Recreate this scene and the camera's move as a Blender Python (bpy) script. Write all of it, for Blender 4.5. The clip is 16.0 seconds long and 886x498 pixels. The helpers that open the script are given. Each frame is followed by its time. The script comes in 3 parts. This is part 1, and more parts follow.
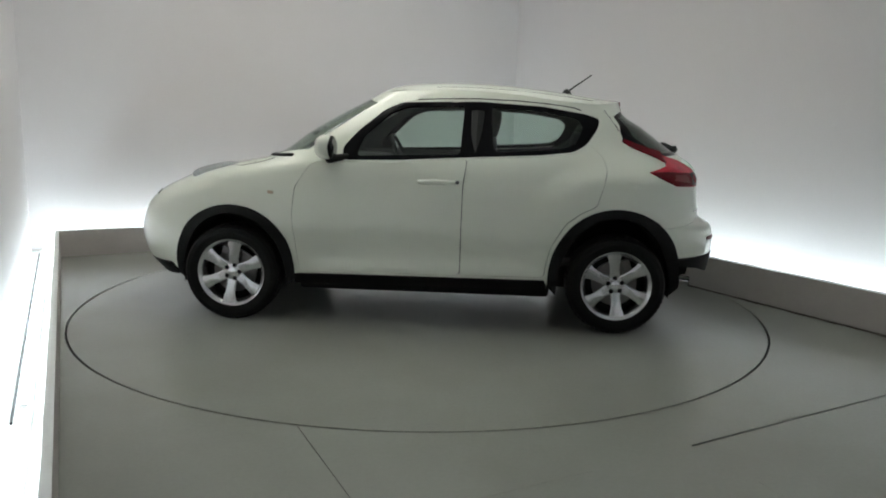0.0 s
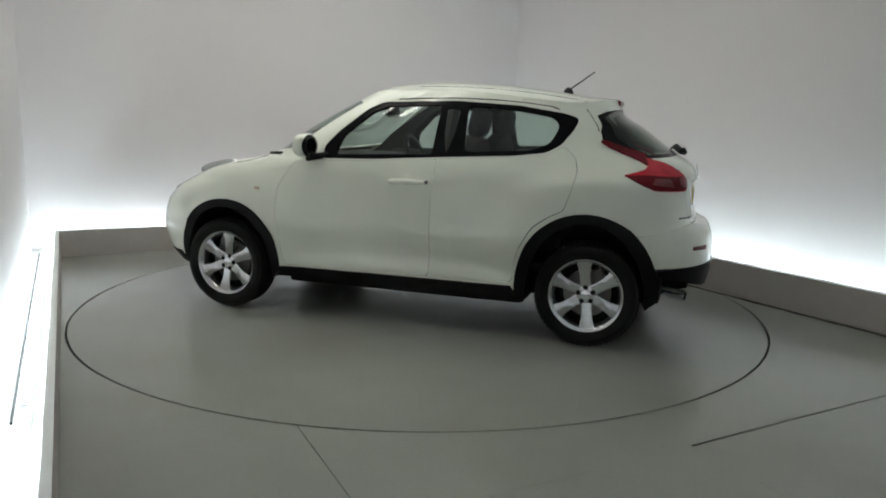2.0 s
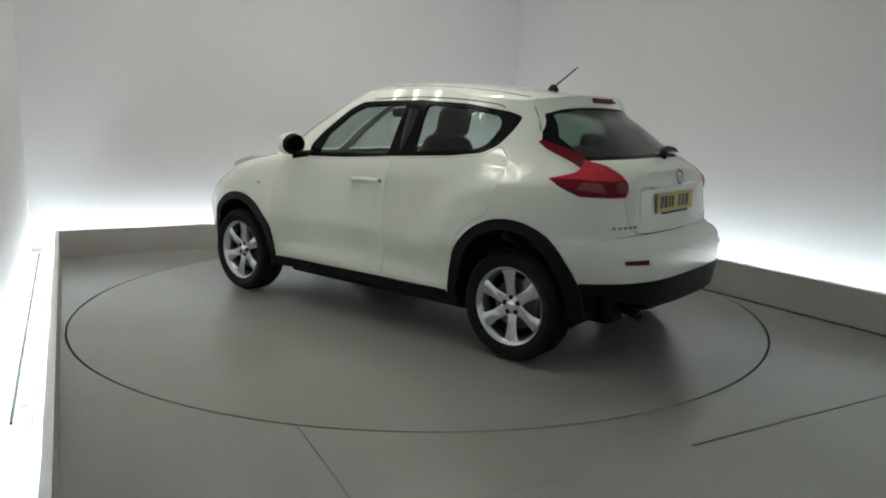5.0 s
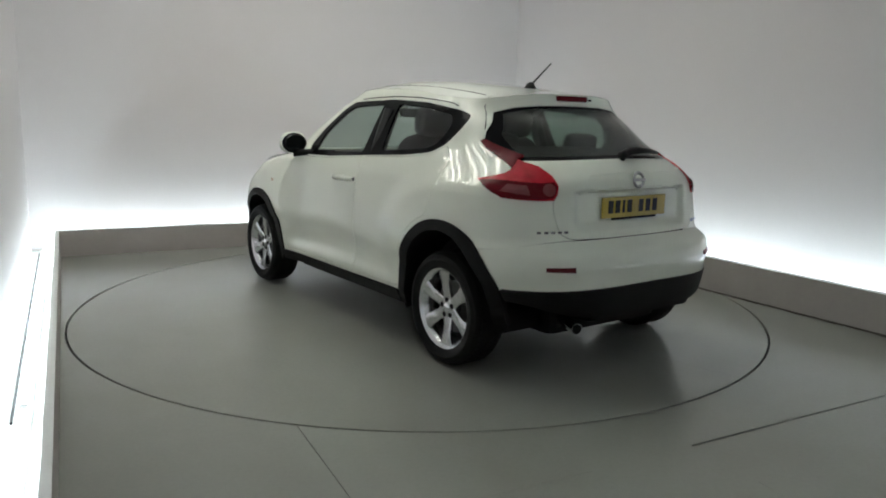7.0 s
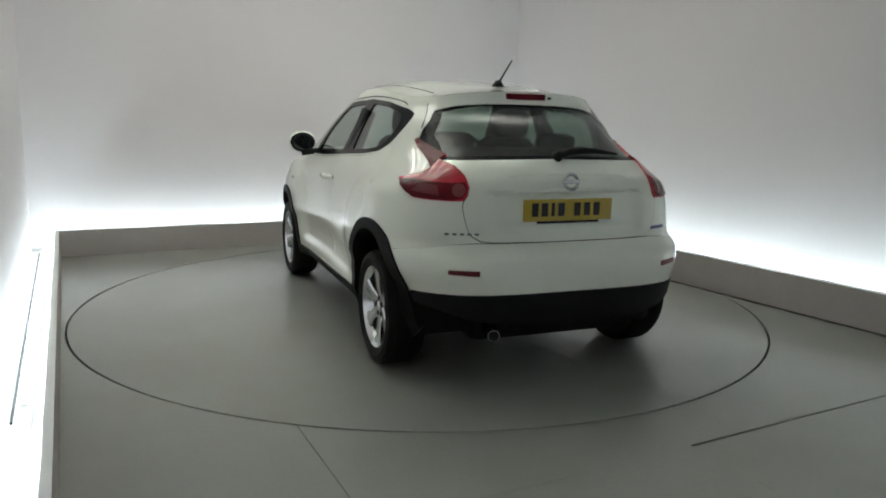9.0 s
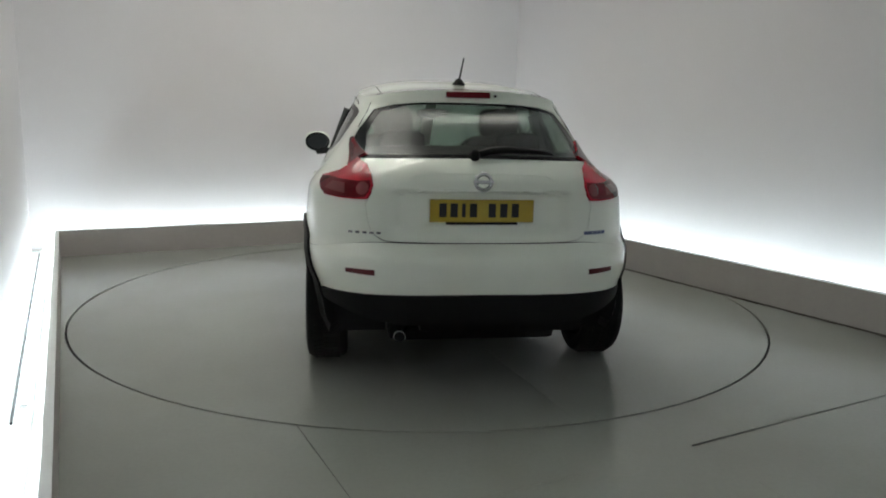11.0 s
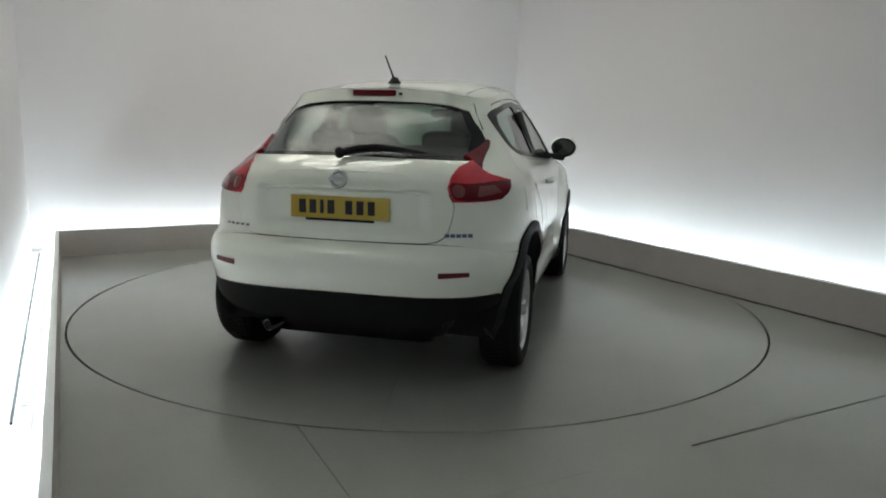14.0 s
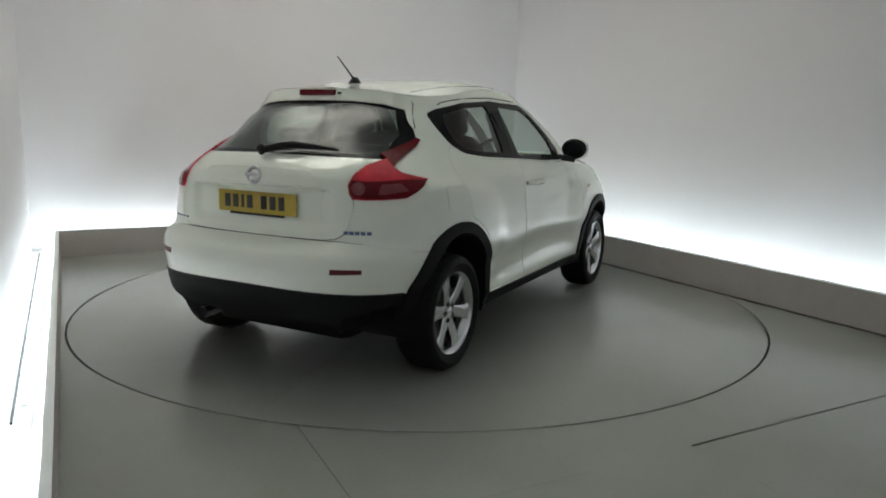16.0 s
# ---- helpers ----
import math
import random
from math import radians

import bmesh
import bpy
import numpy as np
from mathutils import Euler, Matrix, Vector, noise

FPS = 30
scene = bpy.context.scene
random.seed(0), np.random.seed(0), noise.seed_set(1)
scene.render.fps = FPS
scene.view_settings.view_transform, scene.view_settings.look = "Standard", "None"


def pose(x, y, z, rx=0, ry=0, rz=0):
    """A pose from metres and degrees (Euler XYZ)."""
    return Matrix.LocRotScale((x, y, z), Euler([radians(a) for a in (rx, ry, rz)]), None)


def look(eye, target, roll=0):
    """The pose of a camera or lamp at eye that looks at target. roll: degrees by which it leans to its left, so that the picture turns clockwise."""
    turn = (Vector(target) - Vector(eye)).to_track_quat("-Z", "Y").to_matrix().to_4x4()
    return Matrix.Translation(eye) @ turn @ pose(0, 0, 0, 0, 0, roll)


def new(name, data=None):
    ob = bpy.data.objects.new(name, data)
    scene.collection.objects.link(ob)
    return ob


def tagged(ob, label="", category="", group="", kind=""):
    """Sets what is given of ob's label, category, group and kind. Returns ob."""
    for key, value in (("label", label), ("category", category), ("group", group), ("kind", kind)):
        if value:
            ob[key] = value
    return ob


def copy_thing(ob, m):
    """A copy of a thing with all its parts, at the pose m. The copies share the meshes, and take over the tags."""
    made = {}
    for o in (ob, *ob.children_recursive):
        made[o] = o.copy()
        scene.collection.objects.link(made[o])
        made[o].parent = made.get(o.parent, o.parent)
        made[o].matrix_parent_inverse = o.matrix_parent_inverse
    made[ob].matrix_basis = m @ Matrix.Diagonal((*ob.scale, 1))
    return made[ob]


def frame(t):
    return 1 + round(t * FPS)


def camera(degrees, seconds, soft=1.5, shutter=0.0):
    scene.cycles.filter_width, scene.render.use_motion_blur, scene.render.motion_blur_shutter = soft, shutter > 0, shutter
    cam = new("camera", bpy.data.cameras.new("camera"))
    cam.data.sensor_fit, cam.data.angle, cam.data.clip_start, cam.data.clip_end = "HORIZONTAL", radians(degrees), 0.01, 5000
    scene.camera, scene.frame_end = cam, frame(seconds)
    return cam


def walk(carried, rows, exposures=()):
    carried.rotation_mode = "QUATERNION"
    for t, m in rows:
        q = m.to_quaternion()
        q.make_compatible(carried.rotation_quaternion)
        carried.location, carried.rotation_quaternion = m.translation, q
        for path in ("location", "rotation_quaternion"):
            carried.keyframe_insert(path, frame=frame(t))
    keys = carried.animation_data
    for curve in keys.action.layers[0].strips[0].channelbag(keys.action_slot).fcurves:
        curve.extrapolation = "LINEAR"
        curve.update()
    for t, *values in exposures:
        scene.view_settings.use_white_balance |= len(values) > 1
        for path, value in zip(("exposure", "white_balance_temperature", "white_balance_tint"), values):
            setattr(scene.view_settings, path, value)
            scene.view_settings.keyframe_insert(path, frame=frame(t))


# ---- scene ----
EYE_H = 1.3357
cam = camera(63.19, 16.0, soft=1.9)
eye = Vector((0, 0, EYE_H))
aim = eye + Vector((0, math.cos(radians(-9.9936)), math.sin(radians(-9.9936))))
walk(cam, [(0.0, look(eye, aim, 1.271)), (16.0, look(eye, aim, 1.271))])

# ---- light ----
scene.view_settings.exposure = 0.0
world = bpy.data.worlds.new("world")
scene.world = world
world.use_nodes = True
world.node_tree.nodes["Background"].inputs[0].default_value = (0.5, 0.52, 0.55, 1)
world.node_tree.nodes["Background"].inputs[1].default_value = 0.02
TUBE = 39.0      # glow of the tubes in the cove
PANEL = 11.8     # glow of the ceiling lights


# ---- materials ----
def material(name, color, rough=0.5, metal=0.0, grain=0.0, grain_scale=40.0, stain=0.0, stain_scale=2.0, bump=0.0,
             coat=0.0, spec=0.5, tint=None, ior=1.5, patchy=0.0):
    m = bpy.data.materials.new(name)
    m.use_nodes = True
    nt = m.node_tree
    b = nt.nodes["Principled BSDF"]
    b.inputs["Base Color"].default_value = (*color, 1)
    b.inputs["Roughness"].default_value = rough
    b.inputs["Metallic"].default_value = metal
    b.inputs["Coat Weight"].default_value = coat
    b.inputs["Coat Roughness"].default_value = 0.03
    b.inputs["Specular IOR Level"].default_value = spec
    b.inputs["IOR"].default_value = ior
    co = nt.nodes.new("ShaderNodeTexCoord")
    out = None
    for amount, scale, other in ((stain, stain_scale, tint or tuple(c * 0.6 for c in color)),
                                 (grain, grain_scale, tuple(c * 0.75 for c in color))):
        if amount <= 0:
            continue
        nz = nt.nodes.new("ShaderNodeTexNoise")
        nz.inputs["Scale"].default_value = scale
        nz.inputs["Detail"].default_value = 5
        nt.links.new(co.outputs["Object"], nz.inputs["Vector"])
        if patchy and scale == stain_scale:
            pr = nt.nodes.new("ShaderNodeMapRange")
            pr.inputs["From Min"].default_value, pr.inputs["From Max"].default_value = 0.3, 0.7
            pr.inputs["To Min"].default_value, pr.inputs["To Max"].default_value = rough * (1 - patchy), rough * (1 + patchy)
            nt.links.new(nz.outputs["Fac"], pr.inputs["Value"])
            nt.links.new(pr.outputs["Result"], b.inputs["Roughness"])
        ramp = nt.nodes.new("ShaderNodeMapRange")
        ramp.inputs["From Min"].default_value, ramp.inputs["From Max"].default_value = 0.4, 0.7
        ramp.inputs["To Max"].default_value = amount
        nt.links.new(nz.outputs["Fac"], ramp.inputs["Value"])
        mix = nt.nodes.new("ShaderNodeMix")
        mix.data_type = "RGBA"
        nt.links.new(ramp.outputs["Result"], mix.inputs["Factor"])
        if out is None:
            mix.inputs[6].default_value = (*color, 1)
        else:
            nt.links.new(out, mix.inputs[6])
        mix.inputs[7].default_value = (*other, 1)
        out = mix.outputs[2]
        if bump > 0:
            bp = nt.nodes.new("ShaderNodeBump")
            bp.inputs["Strength"].default_value = bump
            bp.inputs["Distance"].default_value = 0.004
            nt.links.new(nz.outputs["Fac"], bp.inputs["Height"])
            nt.links.new(bp.outputs["Normal"], b.inputs["Normal"])
    if out is not None:
        nt.links.new(out, b.inputs["Base Color"])
    return m


def glow(name, color, strength):
    m = bpy.data.materials.new(name)
    m.use_nodes = True
    b = m.node_tree.nodes["Principled BSDF"]
    b.inputs["Base Color"].default_value = (0.8, 0.8, 0.8, 1)
    b.inputs["Emission Color"].default_value = (*color, 1)
    b.inputs["Emission Strength"].default_value = strength
    return m


def glass(name, color, rough=0.0, film=0.07):
    """Thin tinted pane: clear tinted sheet with a mirror film by its angle."""
    m = bpy.data.materials.new(name)
    m.use_nodes = True
    nt = m.node_tree
    nt.nodes.remove(nt.nodes["Principled BSDF"])
    tr = nt.nodes.new("ShaderNodeBsdfTransparent")
    tr.inputs[0].default_value = (*color, 1)
    gl = nt.nodes.new("ShaderNodeBsdfGlossy")
    gl.inputs["Roughness"].default_value = rough
    lw = nt.nodes.new("ShaderNodeLayerWeight")
    lw.inputs["Blend"].default_value = 0.5
    pw = nt.nodes.new("ShaderNodeMath")
    pw.operation = "POWER"
    pw.inputs[1].default_value = 4.0
    fr = nt.nodes.new("ShaderNodeMapRange")
    fr.inputs["To Min"].default_value, fr.inputs["To Max"].default_value = film, 1.0
    nt.links.new(lw.outputs["Facing"], pw.inputs[0])
    nt.links.new(pw.outputs[0], fr.inputs["Value"])
    mix = nt.nodes.new("ShaderNodeMixShader")
    nt.links.new(fr.outputs[0], mix.inputs[0])
    nt.links.new(tr.outputs[0], mix.inputs[1])
    nt.links.new(gl.outputs[0], mix.inputs[2])
    nt.links.new(mix.outputs[0], nt.nodes["Material Output"].inputs[0])
    return m


PAINT = material("white_paint", (0.80, 0.835, 0.735), 0.28, coat=1.0, grain=0.05, grain_scale=900, stain=0.06, stain_scale=3)
CLAD = material("black_plastic", (0.005, 0.005, 0.0055), 0.6, grain=0.4, grain_scale=300, bump=0.15, ior=1.28)
GLOSS = material("gloss_black", (0.006, 0.006, 0.007), 0.16, stain=0.2, ior=1.2)
RUBBER = material("rubber", (0.007, 0.007, 0.007), 0.7, grain=0.4, grain_scale=120, bump=0.2, ior=1.3)
ALLOY = material("alloy", (0.60, 0.61, 0.62), 0.24, metal=1.0, grain=0.15, grain_scale=60)
STEEL = material("brake_steel", (0.16, 0.155, 0.15), 0.4, metal=0.9, grain=0.3, grain_scale=30)
CHROME = material("chrome", (0.75, 0.76, 0.78), 0.12, metal=1.0)
BADGE = material("badge_metal", (0.62, 0.63, 0.64), 0.25, metal=1.0)
LAMPGLASS = material("lamp_glass", (0.55, 0.57, 0.58), 0.12, metal=0.5, stain=0.5, stain_scale=25, coat=1.0)
DARKMIRROR = material("dark_mirror", (0.11, 0.12, 0.12), 0.06, metal=1.0)
CLOTH = material("seat_cloth", (0.017, 0.017, 0.019), 0.9, grain=0.4, grain_scale=250, bump=0.3)
TRIM = material("cabin_plastic", (0.02, 0.021, 0.022), 0.6, grain=0.3, grain_scale=200, bump=0.1)
HEADLINER = material("headliner", (0.45, 0.44, 0.42), 0.95, grain=0.2, grain_scale=200)
RED = material("red_lens", (0.50, 0.011, 0.026), 0.25, coat=0.5, spec=0.25, stain=0.5, stain_scale=14, tint=(0.2, 0.004, 0.010))
REDARM = material("deep_red_lens", (0.12, 0.003, 0.008), 0.2, spec=0.2, stain=0.3, stain_scale=18)
REDDARK = material("dark_red_lens", (0.11, 0.012, 0.014), 0.4, spec=0.2, stain=0.3, stain_scale=20)
CLEARLENS = material("clear_lens", (0.19, 0.03, 0.036), 0.12, coat=0.5, stain=0.3, stain_scale=40)
AMBER = material("amber_lens", (0.6, 0.5, 0.38), 0.2, coat=1.0)
YELLOW = material("plate_yellow", (0.42, 0.295, 0.016), 0.35, grain=0.1, coat=0.25)
INK = material("plate_ink", (0.008, 0.008, 0.008), 0.6)
BADGEBLUE = material("badge_blue", (0.10, 0.13, 0.24), 0.3, metal=0.3)
GREYINK = material("badge_grey", (0.3, 0.31, 0.32), 0.25, metal=0.8)
PANE = glass("tinted_glass", (0.66, 0.74, 0.695))
PRIVACY = glass("rear_glass", (0.195, 0.275, 0.222), 0.25, 0.052)
WALLPAINT = material("wall_paint", (0.628, 0.598, 0.605), 0.8, grain=0.06, grain_scale=60, stain=0.10, stain_scale=0.5,
                     tint=(0.56, 0.527, 0.533))
KERB = material("kerb_board", (0.40, 0.37, 0.352), 0.6, grain=0.15, grain_scale=25, stain=0.2, stain_scale=2)
KERBTOP = material("cove_white", (0.8, 0.82, 0.8), 0.6, grain=0.08, stain=0.1)
FLOOR = material("floor_paint", (0.290, 0.299, 0.272), 0.25, grain=0.15, grain_scale=50, stain=0.42, stain_scale=1.1,
                 tint=(0.240, 0.236, 0.20))
JOINTDARK = material("joint_dark", (0.07, 0.062, 0.052), 0.8, grain=0.5, grain_scale=30)
PIT = material("pit_black", (0.01, 0.01, 0.01), 0.9, grain=0.2)
CEIL = material("ceiling_paint", (0.7, 0.68, 0.66), 0.9, grain=0.1, stain=0.1)
TUBEGLOW = glow("tube_glow", (0.80, 0.95, 1.0), TUBE)
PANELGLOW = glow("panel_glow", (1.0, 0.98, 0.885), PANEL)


# ---- mesh helpers ----
def part(name, bm, mat, parent=None, label="", smooth=None):
    me = bpy.data.meshes.new(name)
    bmesh.ops.recalc_face_normals(bm, faces=bm.faces)
    if smooth is not None:
        for f in bm.faces:
            f.smooth = True
        for e in bm.edges:
            if len(e.link_faces) != 2 or e.calc_face_angle(0) > radians(smooth):
                e.smooth = False
    bm.to_mesh(me)
    bm.free()
    me.materials.append(mat)
    ob = new(name, me)
    if parent is not None:
        ob.parent = parent
    if label:
        ob["label"] = label
    return ob


def add_box(bm, cx, cy, cz, sx, sy, sz, m=None, bevel=0.0):
    r = bmesh.ops.create_cube(bm, size=1, matrix=(m or Matrix()) @ Matrix.LocRotScale((cx, cy, cz), None, (sx, sy, sz)))
    if bevel:
        es = list({e for v in r["verts"] for e in v.link_edges})
        bmesh.ops.bevel(bm, geom=es, offset=bevel, segments=2, affect="EDGES", profile=0.6)


def box(cx, cy, cz, sx, sy, sz, m=None, bevel=0.0):
    bm = bmesh.new()
    add_box(bm, cx, cy, cz, sx, sy, sz, m, bevel)
    return bm


def add_tube(bm, pts, radius, n=10):
    """A round bar along the points; radius may be a list."""
    pts = [Vector(p) for p in pts]
    rad = radius if isinstance(radius, (list, tuple)) else [radius] * len(pts)
    rings = []
    for i, p in enumerate(pts):
        d = (pts[min(i + 1, len(pts) - 1)] - pts[max(i - 1, 0)]).normalized()
        a = d.orthogonal().normalized()
        b = d.cross(a)
        rings.append([bm.verts.new(p + rad[i] * (math.cos(k * math.tau / n) * a + math.sin(k * math.tau / n) * b)) for k in range(n)])
    for r, s in zip(rings, rings[1:]):
        for k in range(n):
            j = min(range(n), key=lambda q: (s[q].co - r[0].co).length)
            bm.faces.new((r[k], r[(k + 1) % n], s[(j + k + 1) % n], s[(j + k) % n]))
    bm.faces.new(rings[0][::-1])
    bm.faces.new(rings[-1])


def tube(pts, radius, n=10):
    bm = bmesh.new()
    add_tube(bm, pts, radius, n)
    return bm


def lathe(profile, n=48, axis="y"):
    """Turns a profile of (radius, offset) pairs about an axis."""
    bm = bmesh.new()
    rings = []
    for r, o in profile:
        ring = []
        for k in range(n):
            a = k * math.tau / n
            c, s = r * math.cos(a), r * math.sin(a)
            ring.append(bm.verts.new((c, o, s) if axis == "y" else (c, s, o)))
        rings.append(ring)
    for r, s in zip(rings, rings[1:]):
        for k in range(n):
            bm.faces.new((r[k], r[(k + 1) % n], s[(k + 1) % n], s[k]))
    return bm


def prism(poly, z0, z1):
    bm = bmesh.new()
    lo = [bm.verts.new((x, y, z0)) for x, y in poly]
    hi = [bm.verts.new((x, y, z1)) for x, y in poly]
    n = len(poly)
    for k in range(n):
        bm.faces.new((lo[k], lo[(k + 1) % n], hi[(k + 1) % n], hi[k]))
    bm.faces.new(lo[::-1])
    bm.faces.new(hi)
    return bm


def inside(pt, poly):
    x, y = pt
    hit = False
    j = len(poly) - 1
    for i in range(len(poly)):
        xi, yi = poly[i]
        xj, yj = poly[j]
        if (yi > y) != (yj > y) and x < (xj - xi) * (y - yi) / (yj - yi) + xi:
            hit = not hit
        j = i
    return hit


def resample(poly, step, closed=True):
    out = []
    n = len(poly)
    for i in range(n if closed else n - 1):
        a, b = poly[i], poly[(i + 1) % n]
        k = max(1, int(math.hypot(b[0] - a[0], b[1] - a[1]) / step))
        out += [(a[0] + (b[0] - a[0]) * q / k, a[1] + (b[1] - a[1]) * q / k) for q in range(k)]
    if not closed:
        out.append(poly[-1])
    return out


def rounded(poly, r=0.03, n=4):
    """Rounds the corners of a polygon."""
    out = []
    m = len(poly)
    for i in range(m):
        p, a, b = Vector(poly[i]), Vector(poly[i - 1]), Vector(poly[(i + 1) % m])
        da, db = (a - p), (b - p)
        k = min(r, da.length * 0.45, db.length * 0.45)
        s, e = p + da.normalized() * k, p + db.normalized() * k
        for q in range(n + 1):
            t = q / n
            w = s * (1 - t) ** 2 + p * 2 * t * (1 - t) + e * t * t
            out.append((w.x, w.y))
    return out


def fill(outer, holes, du, dv):
    """Triangles of a polygon with holes, with an inner grid of points. Gives points and triangles."""
    from mathutils.geometry import delaunay_2d_cdt
    pts, edges = [], []
    for loop in [outer] + holes:
        s = len(pts)
        pts += [Vector(p) for p in loop]
        edges += [(s + i, s + (i + 1) % len(loop)) for i in range(len(loop))]
    xs = [p[0] for p in outer]
    ys = [p[1] for p in outer]
    nb = np.array([(p.x, p.y) for p in pts])
    row = 0
    y = min(ys) + dv / 2
    while y < max(ys):
        x = min(xs) + du * (0.5 if row % 2 else 0.25)
        while x < max(xs):
            if inside((x, y), outer) and not any(inside((x, y), h) for h in holes):
                d = np.abs((nb - (x, y)) / (du, dv))
                if (d ** 2).sum(1).min() > 0.16:
                    pts.append(Vector((x, y)))
            x += du
        y += dv
        row += 1
    vs, _, fs, *_ = delaunay_2d_cdt(pts, edges, [], 0, 1e-6, False)
    tri = []
    for f in fs:
        c = (sum(vs[i].x for i in f) / len(f), sum(vs[i].y for i in f) / len(f))
        if inside(c, outer) and not any(inside(c, h) for h in holes):
            tri.append(list(f))
    return [(v.x, v.y) for v in vs], tri


# ---- the studio ----
RC, RS = math.cos(radians(27.4)), math.sin(radians(27.4))


def room(a, b):
    """Room plan (along the back wall, in depth) to the world."""
    return (a * RC - b * RS, a * RS + b * RC)


CENTRE = (-0.1481, 5.401)
RADIUS = 2.4411
KERB_H = 0.245
# inner faces of the kerbs: near west, far west, far east, near east
K_NL, K_FL, K_FC, K_NR = Vector((0.30, -0.78)), Vector((-3.613, 6.687)), Vector((0.495, 8.816)), Vector((4.75, 1.525))


def shift(p, q, d):
    """The line p-q moved d metres to its left."""
    n = (q - p).normalized()
    n = Vector((-n.y, n.x)) * d
    return p + n, q + n


def cross(l1, l2):
    (p, q), (r, s) = l1, l2
    d1, d2 = q - p, s - r
    t = ((r - p).x * d2.y - (r - p).y * d2.x) / (d1.x * d2.y - d1.y * d2.x)
    return p + d1 * t


def ring_line(dists):
    """The four kerb lines moved outwards by four distances: corner points, near west first, clockwise."""
    ks = [K_NL, K_FL, K_FC, K_NR]
    lines = [shift(ks[k], ks[(k + 1) % 4], dists[k]) for k in range(4)]
    return [cross(lines[k - 1], lines[k]) for k in range(4)]


GAP = (0.25, 0.30, 0.60, 0.30)
LEDGE = (1.5, 2.85, 1.225)     # start and end along the far wall, height
KERB_TOP = (0.240, 0.245, 0.275, 0.245)


def studio():
    face, back = ring_line([0] * 4), ring_line([0.035] * 4)
    wall, outer = ring_line(GAP), ring_line([g + 0.15 for g in GAP])
    sides = ("west", "north", "east", "south")
    for k in range(4):
        n = (k + 1) % 4
        plan = [face[k], face[n], back[n], back[k]]
        ob = tagged(part("kerb_" + sides[k], prism(plan, 0, KERB_TOP[k]), KERB), "low grey-brown painted kerb board round the studio floor",
                    "kerb", kind="structure")
        part("kerb_cap", prism(plan, KERB_TOP[k], KERB_TOP[k] + 0.005), KERBTOP, ob, "white painted top edge")
        tagged(part("wall_" + sides[k], prism([wall[k], wall[n], outer[n], outer[k]], -0.02, 3.6), WALLPAINT),
               "smooth off-white studio wall washed by cove light", "wall", kind="structure")
        tagged(part("cove_floor", prism([back[k], back[n], wall[n], wall[k]], 0.0, 0.03), KERBTOP), "white trough floor behind the kerb",
               "trough", kind="structure")
        tl = ring_line((0.125, 0.125, 0.36, 0.125))
        a, b = tl[k], tl[n]
        d = (b - a).normalized()
        length = (b - a).length
        count = int(length / 1.25)
        # unseen south tubes are added to light the car's near side, every second one
        for i in range(0, count, 2 if k == 3 else 1):
            m = a + d * (length * (i + 0.5) / count)
            half = length / count / 2 - 0.012
            lamp = tagged(new("tube_light"), "slim white batten with a lit cool-white tube in the cove", "light", group="cove tube lights")
            lamp.location = (m.x, m.y, 0.03)
            lamp.rotation_euler = (0, 0, math.atan2(d.y, d.x))
            part("batten", box(0, 0, 0.018, half * 2, 0.045, 0.036, None, 0.006), KERBTOP, lamp)
            part("tube", tube([(-half + 0.02, 0, 0.062), (half - 0.02, 0, 0.062)], 0.014), TUBEGLOW, lamp, "glowing fluorescent tube")
            for sgn in (-1, 1):
                part("end_cap", box(sgn * (half - 0.012), 0, 0.056, 0.024, 0.034, 0.044, None, 0.005), KERBTOP, lamp)
    # faint ledge low on the far wall, added to cast a dark band above it
    d = (wall[2] - wall[1]).normalized()
    inward = Vector((d.y, -d.x))
    a, b = wall[1] + d * LEDGE[0], wall[1] + d * LEDGE[1]
    ledge = part("wall_ledge", prism([tuple(a), tuple(b), tuple(b + inward * 0.007), tuple(a + inward * 0.007)], LEDGE[2], LEDGE[2] + 0.012), WALLPAINT)
    tagged(ledge, "shallow painted ledge on the studio wall", "trim", kind="structure")
    # dark uneven strip for the joint at the foot of the far kerb
    d = (face[3] - face[2]).normalized()
    inward = Vector((d.y, -d.x))
    near_edge = [face[2] + d * (0.45 + 0.09 * q) + inward * (0.008 + 0.022 * random.random() ** 2) for q in range(62)]
    foot = [tuple(face[2] + d * 0.45)] + [tuple(q) for q in near_edge] + [tuple(face[2] + d * (0.45 + 0.09 * 61))]
    tagged(part("floor_joint", prism(foot, -0.002, 0.010), JOINTDARK), "dark uneven joint along the foot of the kerb", "joint", kind="structure")
    tagged(part("ceiling", prism(outer, 3.4, 3.55), CEIL), "plain off-white studio ceiling", "ceiling", kind="structure")
    # black strand added for the dark line along the west trough
    cl = ring_line([0.178] * 4)
    d = cl[1] - cl[0]
    tagged(part("cable", tube([(*(cl[0] + d * f), 0.037) for f in (0.5, 0.6, 0.7, 0.85, 0.985)], 0.006, 8), CLAD), "thin black strand lying in the white cove", "cable")
    # floor sheet with the pit of the turntable and board joints cut through
    ext = list(back)
    hole = [(CENTRE[0] + (RADIUS + 0.008) * math.cos(k * math.tau / 180), CENTRE[1] + (RADIUS + 0.008) * math.sin(k * math.tau / 180)) for k in range(180)]

    def slot(a0, b0, a1, b1, w):
        p, q = Vector(room(a0, b0)), Vector(room(a1, b1))
        d = (q - p).normalized()
        n2 = Vector((-d.y, d.x)) * w / 2
        return [tuple(v) for v in (p - n2, q - n2, q + n2, p + n2)]
